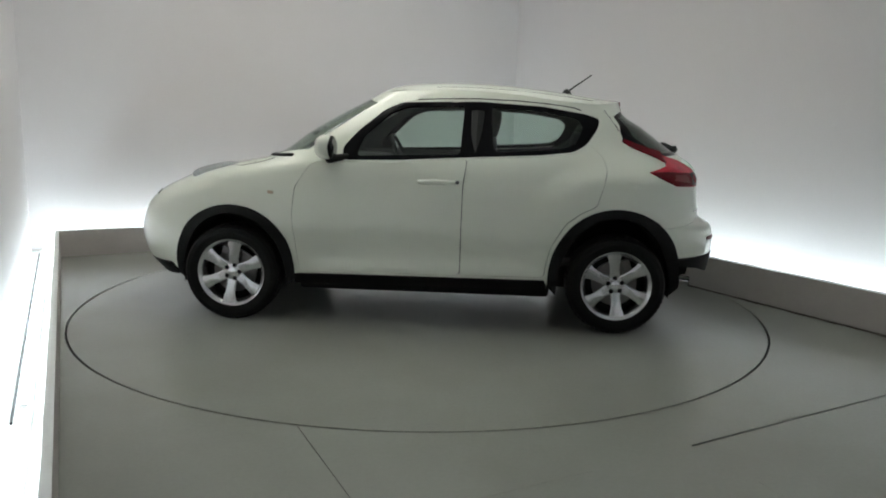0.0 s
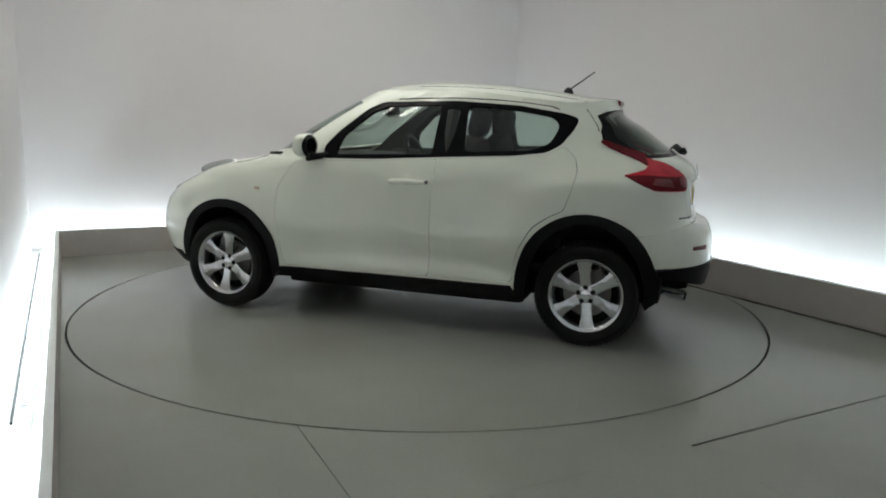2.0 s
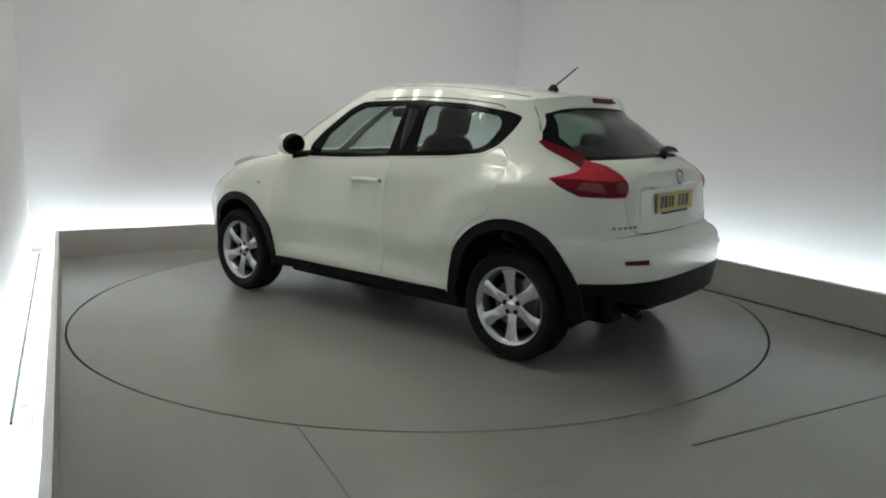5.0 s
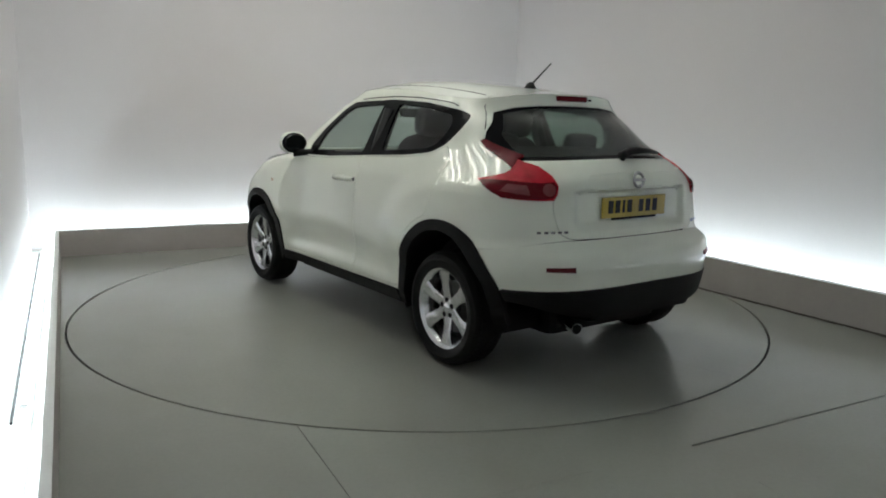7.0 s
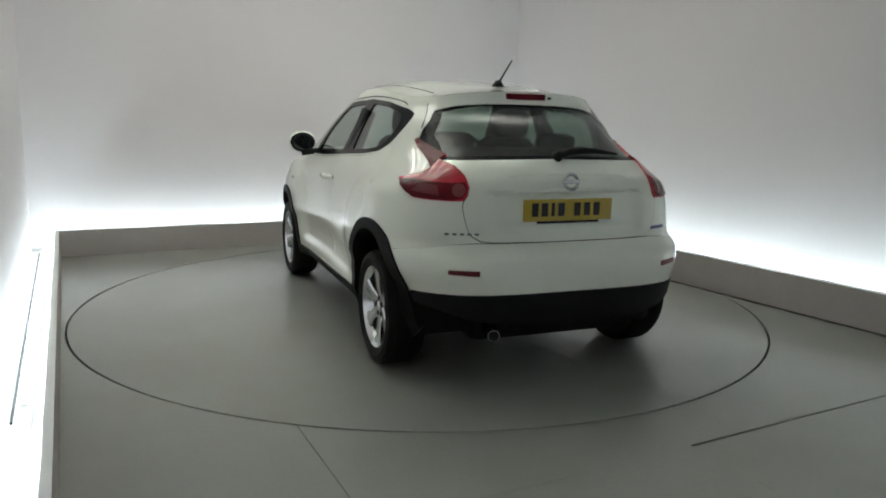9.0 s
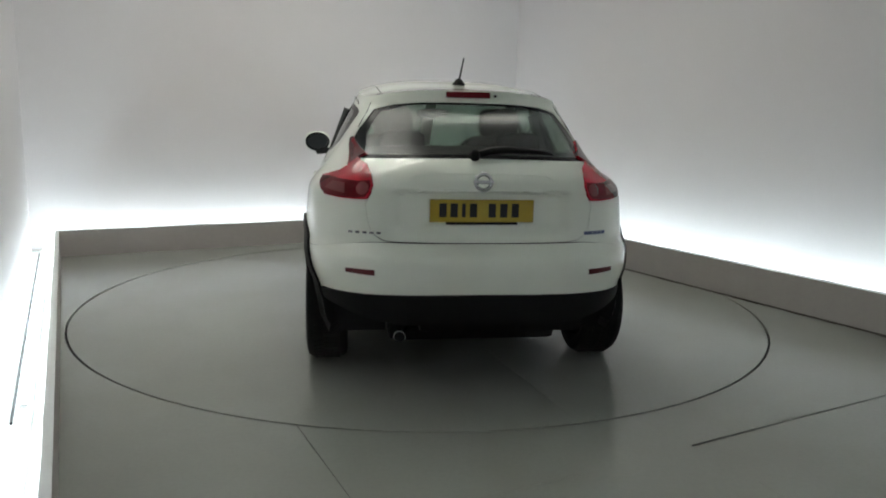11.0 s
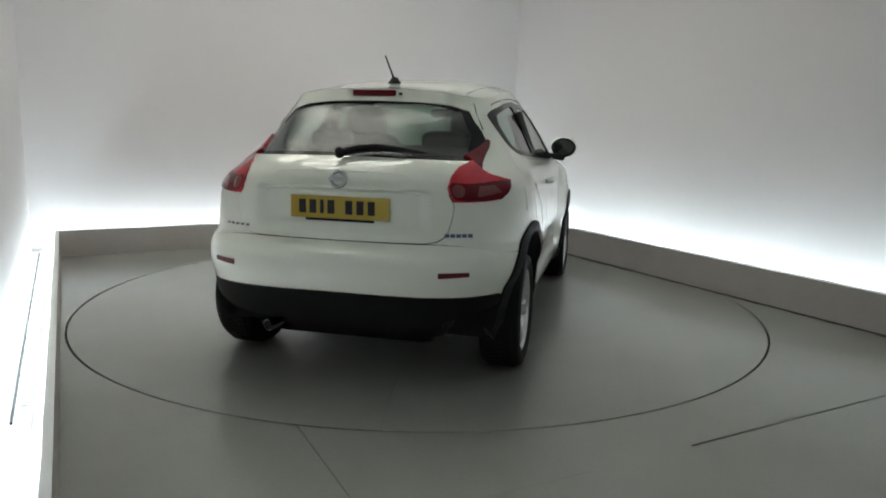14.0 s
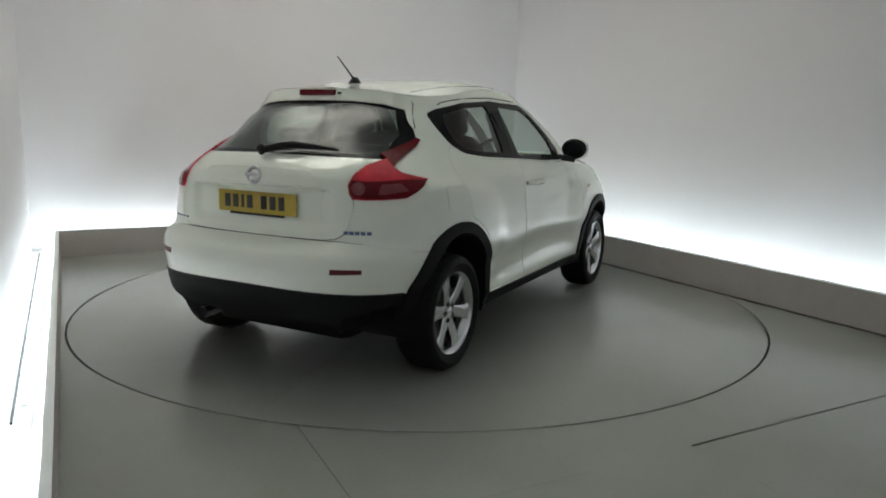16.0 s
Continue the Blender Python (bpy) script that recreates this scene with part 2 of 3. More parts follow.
    slots = [slot(2.285, 2.063, 4.5, 2.085, 0.013), slot(0.822, 2.10, 0.822, 2.945, 0.003), slot(1.1, 2.066, 1.75, 2.06, 0.0025),
             slot(2.28, 0.9, 2.28, 1.72, 0.0025)]
    vs, fs = fill([tuple(p) for p in ext], [hole] + slots, 0.5, 0.5)
    bm = bmesh.new()
    top = [bm.verts.new((x, y, 0)) for x, y in vs]
    for f in fs:
        bm.faces.new([top[i] for i in f])
    edges = [e for e in bm.edges if len(e.link_faces) == 1]
    ex = bmesh.ops.extrude_edge_only(bm, edges=edges)
    for v in ex["geom"]:
        if isinstance(v, bmesh.types.BMVert):
            v.co.z = -0.018
    tagged(part("floor", bm, FLOOR), "grey painted board floor, satin and slightly stained", "floor", kind="structure")
    # black sheet below sets the dark of the open joints and ring gap as colour
    tagged(part("pit", prism([tuple(p) for p in ext], -0.06, -0.03), PIT), "black sheet under the floor boards that darkens their gaps", "pit", kind="structure")
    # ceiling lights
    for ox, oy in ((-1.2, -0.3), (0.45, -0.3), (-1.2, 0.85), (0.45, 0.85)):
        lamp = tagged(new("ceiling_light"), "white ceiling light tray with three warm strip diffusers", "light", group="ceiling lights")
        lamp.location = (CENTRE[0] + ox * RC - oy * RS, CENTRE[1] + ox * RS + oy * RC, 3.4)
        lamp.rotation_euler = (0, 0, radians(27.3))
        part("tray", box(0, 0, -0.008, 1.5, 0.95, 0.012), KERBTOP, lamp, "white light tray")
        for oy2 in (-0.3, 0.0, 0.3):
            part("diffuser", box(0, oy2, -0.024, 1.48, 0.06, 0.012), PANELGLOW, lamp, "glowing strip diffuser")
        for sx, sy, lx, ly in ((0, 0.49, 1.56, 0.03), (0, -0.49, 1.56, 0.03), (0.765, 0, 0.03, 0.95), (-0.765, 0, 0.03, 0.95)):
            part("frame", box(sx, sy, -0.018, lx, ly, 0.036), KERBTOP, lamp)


def build_turntable():
    tt = tagged(new("turntable"), "round grey painted turntable flush with the floor", "turntable")
    tt.location = (*CENTRE, 0)
    seam = 11.0
    for first in (seam, seam + 180):
        arc = [(RADIUS - 0.006, first + 0.010 + (180 - 0.020) * k / 90) for k in range(91)]
        half = [(r * math.cos(radians(a)), r * math.sin(radians(a))) for r, a in arc]
        vs, fs = fill(half, [], 0.35, 0.35)
        bm = bmesh.new()
        top = [bm.verts.new((x, y, 0)) for x, y in vs]
        for f in fs:
            bm.faces.new([top[i] for i in f])
        ex = bmesh.ops.extrude_edge_only(bm, edges=[e for e in bm.edges if len(e.link_faces) == 1])
        for v in ex["geom"]:
            if isinstance(v, bmesh.types.BMVert):
                v.co.z = -0.025
        part("deck_half", bm, FLOOR, tt)
    return tt


# ---- the car: x forward, y to its left, z up, origin on the ground between the axles ----
def curve(keys):
    """A smooth function through a few (place, value) pairs."""
    xs = [k[0] for k in keys]
    ys = [k[1] for k in keys]
    n = len(xs)
    sl = [(ys[i + 1] - ys[i]) / (xs[i + 1] - xs[i]) for i in range(n - 1)]
    tg = [sl[0]] + [0.0 if sl[i - 1] * sl[i] <= 0 else 2 * sl[i - 1] * sl[i] / (sl[i - 1] + sl[i]) for i in range(1, n - 1)] + [sl[-1]]

    def at(x):
        if x <= xs[0]:
            return ys[0]
        if x >= xs[-1]:
            return ys[-1]
        i = 0
        while x > xs[i + 1]:
            i += 1
        w = xs[i + 1] - xs[i]
        t = (x - xs[i]) / w
        return ((2 * t ** 3 - 3 * t ** 2 + 1) * ys[i] + (t ** 3 - 2 * t ** 2 + t) * w * tg[i]
                + (3 * t ** 2 - 2 * t ** 3) * ys[i + 1] + (t ** 3 - t ** 2) * w * tg[i + 1])
    return at


tail_x = curve([(0.2, -1.90), (0.3, -1.945), (0.42, -1.975), (0.52, -1.985), (0.60, -1.986), (0.675, -1.974), (0.706, -1.946), (0.735, -1.885), (0.752, -1.872),
                (0.80, -1.866), (0.9, -1.858), (1.0, -1.858), (1.05, -1.850), (1.085, -1.828), (1.12, -1.785), (1.17, -1.705), (1.33, -1.49), (1.43, -1.345), (1.6, -1.295)])
nose_x = curve([(0.2, 1.90), (0.4, 2.075), (0.54, 2.10), (0.7, 2.065), (0.82, 1.955), (0.9, 1.81), (0.98, 1.585), (1.035, 1.36), (1.085, 1.10),
                (1.27, 0.82), (1.42, 0.56), (1.53, 0.35), (1.62, 0.2)])
nose_n = curve([(0.2, 2.9), (0.5, 3.25), (0.75, 3.15), (0.9, 3.1), (1.0, 4.2), (1.1, 4.8), (1.6, 4.8)])
front_m = curve([(0.2, 1.0), (0.8, 1.0), (0.95, 0.8), (1.03, 0.5), (1.085, 0.25), (1.25, 0.05), (1.41, -0.15), (1.6, -0.4)])
width_z = curve([(0.2, 0.78), (0.28, 0.83), (0.34, 0.860), (0.38, 0.862), (0.42, 0.853), (0.46, 0.844), (0.51, 0.843), (0.57, 0.852), (0.635, 0.868), (0.67, 0.870),
                 (0.72, 0.867), (0.82, 0.858), (0.92, 0.850), (1.0, 0.840), (1.07, 0.819), (1.12, 0.795), (1.2, 0.754), (1.3, 0.706), (1.4, 0.652), (1.5, 0.592), (1.6, 0.52)])
tail_n = curve([(0.2, 3.2), (0.6, 3.6), (0.72, 3.6), (0.85, 3.6), (1.0, 3.5), (1.1, 3.1), (1.45, 3.0)])
roof_c = curve([(-1.45, 1.488), (-1.38, 1.500), (-1.16, 1.522), (-0.87, 1.564), (-0.54, 1.598), (-0.2, 1.613), (0.13, 1.600), (0.34, 1.552), (0.6, 1.44)])
TAIL_M = -0.9


def roof_z(x, y):
    return roof_c(x) - 0.092 * (abs(y) / 0.62) ** 3.2


def ramp(v, a, b):
    t = min(1.0, max(0.0, (v - a) / (b - a)))
    return t * t * (3 - 2 * t)


def half_width(x, z):
    sweep = min(1.0, ((x - 0.1) / 0.75) ** 2)
    b = width_z(z + 0.07 * sweep * ramp(z, 0.80, 0.66) * ramp(z, 0.36, 0.46))
    b += 0.034 * ramp(math.hypot((x + 1.30) / 0.66, (z - 0.70) / 0.36), 1.16, 0.74) * ramp(z, 0.42, 0.68)
    b += 0.048 * ramp(math.hypot((x - 1.33) / 0.72, (z - 0.66) / 0.40), 1.16, 0.66) * ramp(z, 0.42, 0.68)
    b -= 0.012 * max(0.0, -x - 0.3) * min(1, max(0, (z - 1.0) / 0.2))
    b -= ramp(z, 0.95, 1.29) * (0.044 * ramp(-x, 0.75, 1.15) + 0.035 * ramp(-x, 1.1, 1.5))
    w = ramp(abs(x), 0.60, 0.84)
    if z < 0.64 and w > 0:
        b = b * (1 - w) + w * max(b, (0.894 if x > 0 else 0.874) - 0.25 * (0.64 - z) ** 2)
    return b


def skin(p, z, out=0.0):
    """The body's left half: p runs 0 (tail, middle) - 1 - 2 (flank) - 3 (nose, middle)."""
    if p < 1:
        n, a = tail_n(z), (1 - p) * math.pi / 2
        x = TAIL_M - (TAIL_M - tail_x(z)) * math.sin(a) ** (2 / n)
        y = half_width(x, z) * max(0.0, math.cos(a)) ** (2 / n)
        x += 0.032 * ramp(y, 0.475, 0.395) * ramp(z, 1.008, 0.986) * ramp(z, 0.775, 0.84)
    elif p <= 2:
        x = TAIL_M + (p - 1) * (front_m(z) - TAIL_M)
        y = half_width(x, z)
    else:
        n, a = nose_n(z), (p - 2) * math.pi / 2
        fm = front_m(z)
        x = fm + (nose_x(z) - fm) * math.sin(a) ** (2 / n)
        y = half_width(x, z) * max(0.0, math.cos(a)) ** (2 / n)
    v = Vector((x, y, z))
    if out:
        e = 0.004
        a, b = skin(max(0, p - e), z), skin(min(3, p + e), z)
        c, d = skin(p, z - 0.004), skin(p, z + 0.004)
        nrm = (b - a).cross(d - c)
        if nrm.length > 1e-9:
            nrm.normalize()
            if nrm.y < -0.05 or (abs(nrm.y) <= 0.05 and nrm.x * (p - 1.5) < 0):
                nrm = -nrm
            v += nrm * out
    return v


def find_p(value, z, axis):
    """p of a place on the skin by its x, or (on the tail) by its y."""
    lo, hi = (0.0, 3.0) if axis == 0 else (0.0, 1.0)
    for _ in range(34):
        mid = (lo + hi) / 2
        if skin(mid, z)[axis] < value:
            lo = mid
        else:
            hi = mid
    return (lo + hi) / 2


def side(poly):
    return [(find_p(x, z, 0), z) for x, z in poly]


def rear(poly):
    return [(find_p(y, z, 1) if y > 1e-6 else 0.0, z) for y, z in poly]


def top_edge(p):
    lo, hi = 1.2, 1.6
    for _ in range(30):
        z = (lo + hi) / 2
        v = skin(p, z)
        if z < roof_z(v.x, v.y):
            lo = z
        else:
            hi = z
    return (lo + hi) / 2


def sheet(outer, holes, mirror, out=0.0, depth=0.014, du=0.02, dv=0.02, other=False):
    """A panel of the skin: p-z outline and holes, given depth by a turned-in edge. mirror: both halves in one mesh; other: the right half."""
    vs, fs = fill(outer, holes, du, dv)
    bm = bmesh.new()
    pts = [skin(p, z, out) for p, z in vs]
    for sgn in ((1, -1) if mirror else ((-1,) if other else (1,))):
        vv = [bm.verts.new((c.x, 0.0 if mirror and vs[i][0] < 1e-5 else c.y * sgn, c.z)) for i, c in enumerate(pts)]
        for f in fs:
            bm.faces.new([vv[i] for i in f])
    if mirror:
        bmesh.ops.remove_doubles(bm, verts=bm.verts, dist=0.0006)
    bmesh.ops.recalc_face_normals(bm, faces=bm.faces)
    if depth:
        ref = sum((f.normal.dot(f.calc_center_median() - Vector((0, 0, 0.8))) for f in bm.faces))
        if ref < 0:
            bmesh.ops.reverse_faces(bm, faces=bm.faces)
        bm.normal_update()
        nrm = {v: v.normal.copy() for v in bm.verts}
        edges = [e for e in bm.edges if len(e.link_faces) == 1]
        src = {v for e in edges for v in e.verts}
        ex = bmesh.ops.extrude_edge_only(bm, edges=edges)
        for v in [g for g in ex["geom"] if isinstance(g, bmesh.types.BMVert)]:
            near = min(src, key=lambda s: (s.co - v.co).length_squared)
            v.co = v.co - nrm[near] * depth
    return bm


def arch(cx, rx, top, z0, n=44):
    """A wheel arch line from its rear foot over to its front foot."""
    return [(cx - rx * math.cos(math.pi * k / n), z0 + (top - z0) * math.sin(math.pi * k / n) ** 0.85) for k in range(n + 1)]


def grow(poly, d):
    """Moves a closed outline outwards by d (inwards where d is below nought)."""
    area = sum(a[0] * b[1] - b[0] * a[1] for a, b in zip(poly, poly[1:] + poly[:1]))
    s = 1 if area > 0 else -1
    out = []
    m = len(poly)
    for i in range(m):
        a, p, b = Vector(poly[i - 1]), Vector(poly[i]), Vector(poly[(i + 1) % m])
        t = ((p - a).normalized() + (b - p).normalized())
        if t.length < 1e-6:
            out.append(tuple(p))
            continue
        t.normalize()
        out.append((p.x + t.y * s * d, p.y - t.x * s * d))
    return out


FRONT_ARCH = arch(1.25, 0.412, 0.776, 0.30)
REAR_ARCH = arch(-1.25, 0.428, 0.815, 0.30)
FRONT_LIP = arch(1.25, 0.355, 0.722, 0.24)
REAR_LIP = arch(-1.245, 0.363, 0.757, 0.24)
DLO = [(0.52, 1.080), (0.535, 1.16), (0.445, 1.265), (0.27, 1.415), (0.16, 1.462), (-0.35, 1.474), (-0.76, 1.450), (-1.05, 1.405), (-1.14, 1.376), (-1.12, 1.31),
       (-1.05, 1.21), (-0.965, 1.162), (-0.76, 1.138), (-0.33, 1.116), (0.18, 1.086)]
FRONT_PANE = [(0.44, 1.110), (0.405, 1.235), (0.235, 1.39), (0.13, 1.432), (-0.25, 1.446), (-0.235, 1.132)]
REAR_PANE = [(-0.45, 1.152), (-0.425, 1.446), (-0.74, 1.425), (-0.985, 1.385), (-1.03, 1.33), (-0.985, 1.225), (-0.92, 1.185), (-0.75, 1.17)]
FRONT_DOOR = [(-0.25, 0.352), (-0.258, 0.94), (-0.282, 1.103), (0.18, 1.074), (0.50, 1.066), (0.62, 1.085), (0.74, 1.045), (0.83, 0.90), (0.842, 0.72),
              (0.822, 0.50), (0.80, 0.345)]
REAR_DOOR = [(-0.2545, 0.352), (-0.2625, 0.94), (-0.2865, 1.104), (-0.76, 1.126), (-0.975, 1.150), (-1.065, 1.205), (-1.145, 1.14), (-1.172, 1.06), (-1.15, 0.96),
             (-1.108, 0.825), (-1.03, 0.795), (-0.92, 0.715), (-0.835, 0.565), (-0.805, 0.43), (-0.80, 0.36)]
# tailgate, rear window and lamp outlines: (y, z) on the tail, (x, z) on the quarter
GATE_SIDE = [(0.44, 0.7535), (0.495, 0.761), (0.532, 0.783), (0.551, 0.816), (0.563, 0.868), (0.572, 0.93), (0.566, 0.955)]
LAMP_INNER = [(0.546, 0.985), (0.534, 1.025), (0.538, 1.07), (0.556, 1.115), (0.60, 1.145)]
ARM_UPPER = [(-1.545, 1.168), (-1.465, 1.190), (-1.36, 1.222), (-1.295, 1.246)]
ARM_LOWER = [(-1.28, 1.234), (-1.335, 1.200), (-1.435, 1.160), (-1.515, 1.128), (-1.565, 1.102)]
LAMP_OUTER = [(-1.555, 1.078), (-1.515, 1.064), (-1.445, 1.045), (-1.50, 1.018), (-1.56, 0.990), (-1.62, 0.962)]
LAMP_FOOT = [(0.70, 0.955), (0.62, 0.953)]
GLASS_SIDE = [(-1.287, 1.255), (-1.272, 1.295), (-1.268, 1.345)]
GLASS_TOP = [(0.515, 1.397), (0.41, 1.425), (0.25, 1.438), (0.12, 1.441)]


def dense(loop, step=0.02):
    """Adds points along an outline on the skin."""
    out = []
    n = len(loop)
    for i in range(n):
        a, b = loop[i], loop[(i + 1) % n]
        d = (skin(*a) - skin(*b)).length
        k = max(1, int(d / step))
        if a[0] < 1e-6 and b[0] < 1e-6 or a[0] > 2.999 and b[0] > 2.999:
            k = max(1, int(abs(a[1] - b[1]) / step))
        out += [(a[0] + (b[0] - a[0]) * q / k, a[1] + (b[1] - a[1]) * q / k) for q in range(k)]
    return out


def wheel_mesh(parent):
    """One road wheel, its outer face towards +y, about the hub."""
    R = 0.316
    prof = [(0.212, -0.09), (0.225, -0.10), (0.27, -0.112), (0.298, -0.105), (0.311, -0.085), (R, -0.05), (R, 0.05), (0.311, 0.083), (0.299, 0.102),
            (0.272, 0.111), (0.235, 0.10), (0.222, 0.09), (0.212, 0.08)]
    part("tyre", lathe(prof, 64), RUBBER, parent, "black road tyre", 30)
    bm = bmesh.new()
    for i in range(56):
        for side_y in (-0.042, 0.042):
            a = (i + (0.5 if side_y > 0 else 0)) * math.tau / 56
            m = Matrix.Rotation(-a, 4, "Y") @ Matrix.Translation((R + 0.001, side_y, 0)) @ Matrix.Rotation(0.3, 4, "X")
            add_box(bm, 0, 0, 0, 0.006, 0.052, 0.024, m)
        m = Matrix.Rotation(-i * math.tau / 56, 4, "Y") @ Matrix.Translation((R + 0.001, 0, 0))
        add_box(bm, 0, 0, 0, 0.006, 0.022, 0.026, m)
    part("tread", bm, RUBBER, parent)["kind"] = "stuff"
    part("rim", lathe([(0.200, -0.085), (0.185, -0.06), (0.185, 0.03), (0.198, 0.066), (0.212, 0.088), (0.226, 0.096), (0.230, 0.090), (0.226, 0.078),
                             (0.216, 0.07), (0.205, 0.04), (0.2, -0.06), (0.205, -0.085)], 64), ALLOY, parent, "silver alloy rim", 35)
    for i in range(6):
        bm = bmesh.new()
        rows = [(0.048, 0.036, 0.062, 0.03), (0.09, 0.031, 0.068, 0.03), (0.14, 0.033, 0.076, 0.028), (0.185, 0.042, 0.08, 0.026), (0.214, 0.054, 0.082, 0.024)]
        prev = None
        for r, w, y, th in rows:
            ring = [bm.verts.new(c) for c in ((r, y - 0.006, -w), (r, y, -w * 0.72), (r, y, w * 0.72), (r, y - 0.006, w), (r, y - th, w * 0.8), (r, y - th, -w * 0.8))]
            if prev:
                for q in range(6):
                    bm.faces.new((prev[q], prev[(q + 1) % 6], ring[(q + 1) % 6], ring[q]))
            else:
                bm.faces.new(ring)
            prev = ring
        bm.faces.new(prev[::-1])
        bmesh.ops.rotate(bm, verts=bm.verts, cent=(0, 0, 0), matrix=Matrix.Rotation(radians(90 + 60 * i), 3, "Y"))
        part("spoke", bm, ALLOY, parent, "", 30)
    part("hub", lathe([(0.0, 0.066), (0.03, 0.066), (0.056, 0.062), (0.066, 0.05), (0.066, 0.02)], 40), ALLOY, parent, "", 35)
    part("centre_cap", lathe([(0.0, 0.074), (0.022, 0.073), (0.028, 0.069), (0.029, 0.06)], 28), CHROME, parent, "plain silver centre cap", 35)
    for i in range(5):
        a = radians(90 + 72 * i)
        bm = lathe([(0.0, 0.0625), (0.0125, 0.0625), (0.0155, 0.060)], 12)
        bmesh.ops.translate(bm, verts=bm.verts, vec=(0.046 * math.cos(a), 0.0035, 0.046 * math.sin(a)))
        part("wheel_bolt", bm, CLAD, parent)
    part("brake_disc", lathe([(0.06, 0.0), (0.06, 0.012), (0.145, 0.012), (0.145, -0.012), (0.06, -0.012)], 48), STEEL, parent, "", 30)
    part("wheel_back", lathe([(0.0, -0.03), (0.19, -0.03), (0.19, -0.05), (0, -0.05)], 32), CLAD, parent)
    part("caliper", box(-0.11, 0.0, 0.06, 0.06, 0.06, 0.13, Matrix.Rotation(0.3, 4, "Y"), 0.01), STEEL, parent)


def build_car():
    car = tagged(new("car"), "white compact crossover car with black arch cladding on the turntable", "car")
    wheel_front, wheel_rear = side(FRONT_ARCH), side(REAR_ARCH)

    # outline of the white shell, once round the left half
    top = [(3 - 3 * k / 90, top_edge(3 - 3 * k / 90)) for k in range(91)]
    lamp_low = rear(GATE_SIDE)
    arm_up, arm_low = side(ARM_UPPER), side(ARM_LOWER)
    glass_side, glass_top = side(GLASS_SIDE), rear(GLASS_TOP)
    lamp_in, lamp_out, lamp_foot = rear(LAMP_INNER), side(LAMP_OUTER), rear(LAMP_FOOT)
    window = [(0.0, 1.442)] + glass_top[::-1] + glass_side[::-1] + arm_up[::-1] + [lamp_in[-1]] + rear([(0.3, 1.156)]) + [(0.0, 1.160)]
    lamp = lamp_in + arm_up + arm_low + lamp_out + lamp_foot + [lamp_low[-1]]
    seam = rear([(0.515, 0.752), (0.62, 0.744)]) + side([(-1.70, 0.718), (-1.534, 0.695)])
    over_rear = [q for q in wheel_rear if q[1] > 0.70 or q[0] > find_p(-1.25, 0.6, 0)]
    over_front = wheel_front
    outline = (seam + over_rear + side([(-0.80, 0.338), (0.82, 0.330)]) + over_front
               + side([(1.72, 0.36), (1.95, 0.36)]) + [(3.0, 0.36)] + top
               + [(0.0, 1.442)] + glass_top[::-1] + glass_side[::-1] + arm_low + lamp_out + lamp_foot + lamp_low[::-1])
    dlo, fdoor, rdoor = side(resample(rounded(DLO, 0.03), 0.05)), side(resample(rounded(FRONT_DOOR, 0.03), 0.04)), side(resample(rounded(REAR_DOOR, 0.03), 0.04))
    screen = [(2.30, 1.14), (2.62, 1.115), (3.0, 1.105), (3.0, 1.49), (2.6, 1.478), (2.36, 1.455), (2.32, 1.3)]
    grown = [side(grow(resample(rounded(d, 0.03), 0.04), 0.0036)) for d in (FRONT_DOOR, REAR_DOOR)]
    shell = part("body", sheet(dense(outline), [dlo] + grown + [dense([(min(p, 2.999), z) for p, z in screen])], True), PAINT, car,
                 "glossy white body shell", 32)
    # roof skin inside the top edge of the shell
    loop = [skin(p, z) for p, z in top]
    poly = [(v.x, v.y) for v in loop] + [(v.x, -v.y) for v in loop[::-1]][1:-1]
    vs, fs = fill(poly, [], 0.07, 0.07)
    bm = bmesh.new()
    vv = [bm.verts.new((x, y, roof_z(x, y) + 0.002)) for x, y in vs]
    for f in fs:
        bm.faces.new([vv[i] for i in f])
    roof = part("roof", bm, PAINT, car, "", 40)
    bm = bmesh.new()
    vv = [bm.verts.new((x * 0.97 - 0.01, y * 0.96, roof_z(x, y) - 0.03)) for x, y in vs]
    for f in fs:
        bm.faces.new([vv[i] for i in f])
    part("headliner", bm, HEADLINER, car, "pale cloth headliner", 40)
    for sgn in (-1, 1):
        part("roof_seam", tube([(x, sgn * 0.50 * (1 - 0.08 * max(0, -x - 0.3)), roof_z(x, 0.50 * (1 - 0.08 * max(0, -x - 0.3))) + 0.0008) for x in (-0.05, -0.2, -0.35, -0.55, -0.75, -0.95, -1.1)],
                               0.003, 6), CLAD, roof, "thin black roof seam")
    for sgn in (-1, 1):
        rail = [skin(find_p(x, z, 0), z, 0.0005) for x, z in ((0.06, 1.478), (-0.12, 1.487), (-0.35, 1.491), (-0.6, 1.482), (-0.8, 1.466), (-0.97, 1.444), (-1.01, 1.428))]
        part("rail_seam", tube([(v.x, v.y * sgn, v.z) for v in rail], 0.0035, 6), CLAD, shell, "thin black roof rail seam")
        spoil = [Vector((-1.13, 0.40, roof_z(-1.13, 0.40))), Vector((-1.158, 0.492, roof_z(-1.158, 0.492)))] \
            + [skin(find_p(x, z, 0), z, 0.0005) for x, z in ((-1.175, 1.425), (-1.205, 1.390), (-1.245, 1.335), (-1.262, 1.30))]
        part("spoiler_seam", tube([(v.x, v.y * sgn, v.z) for v in spoil], 0.003, 6), CLAD, shell, "thin spoiler seam")
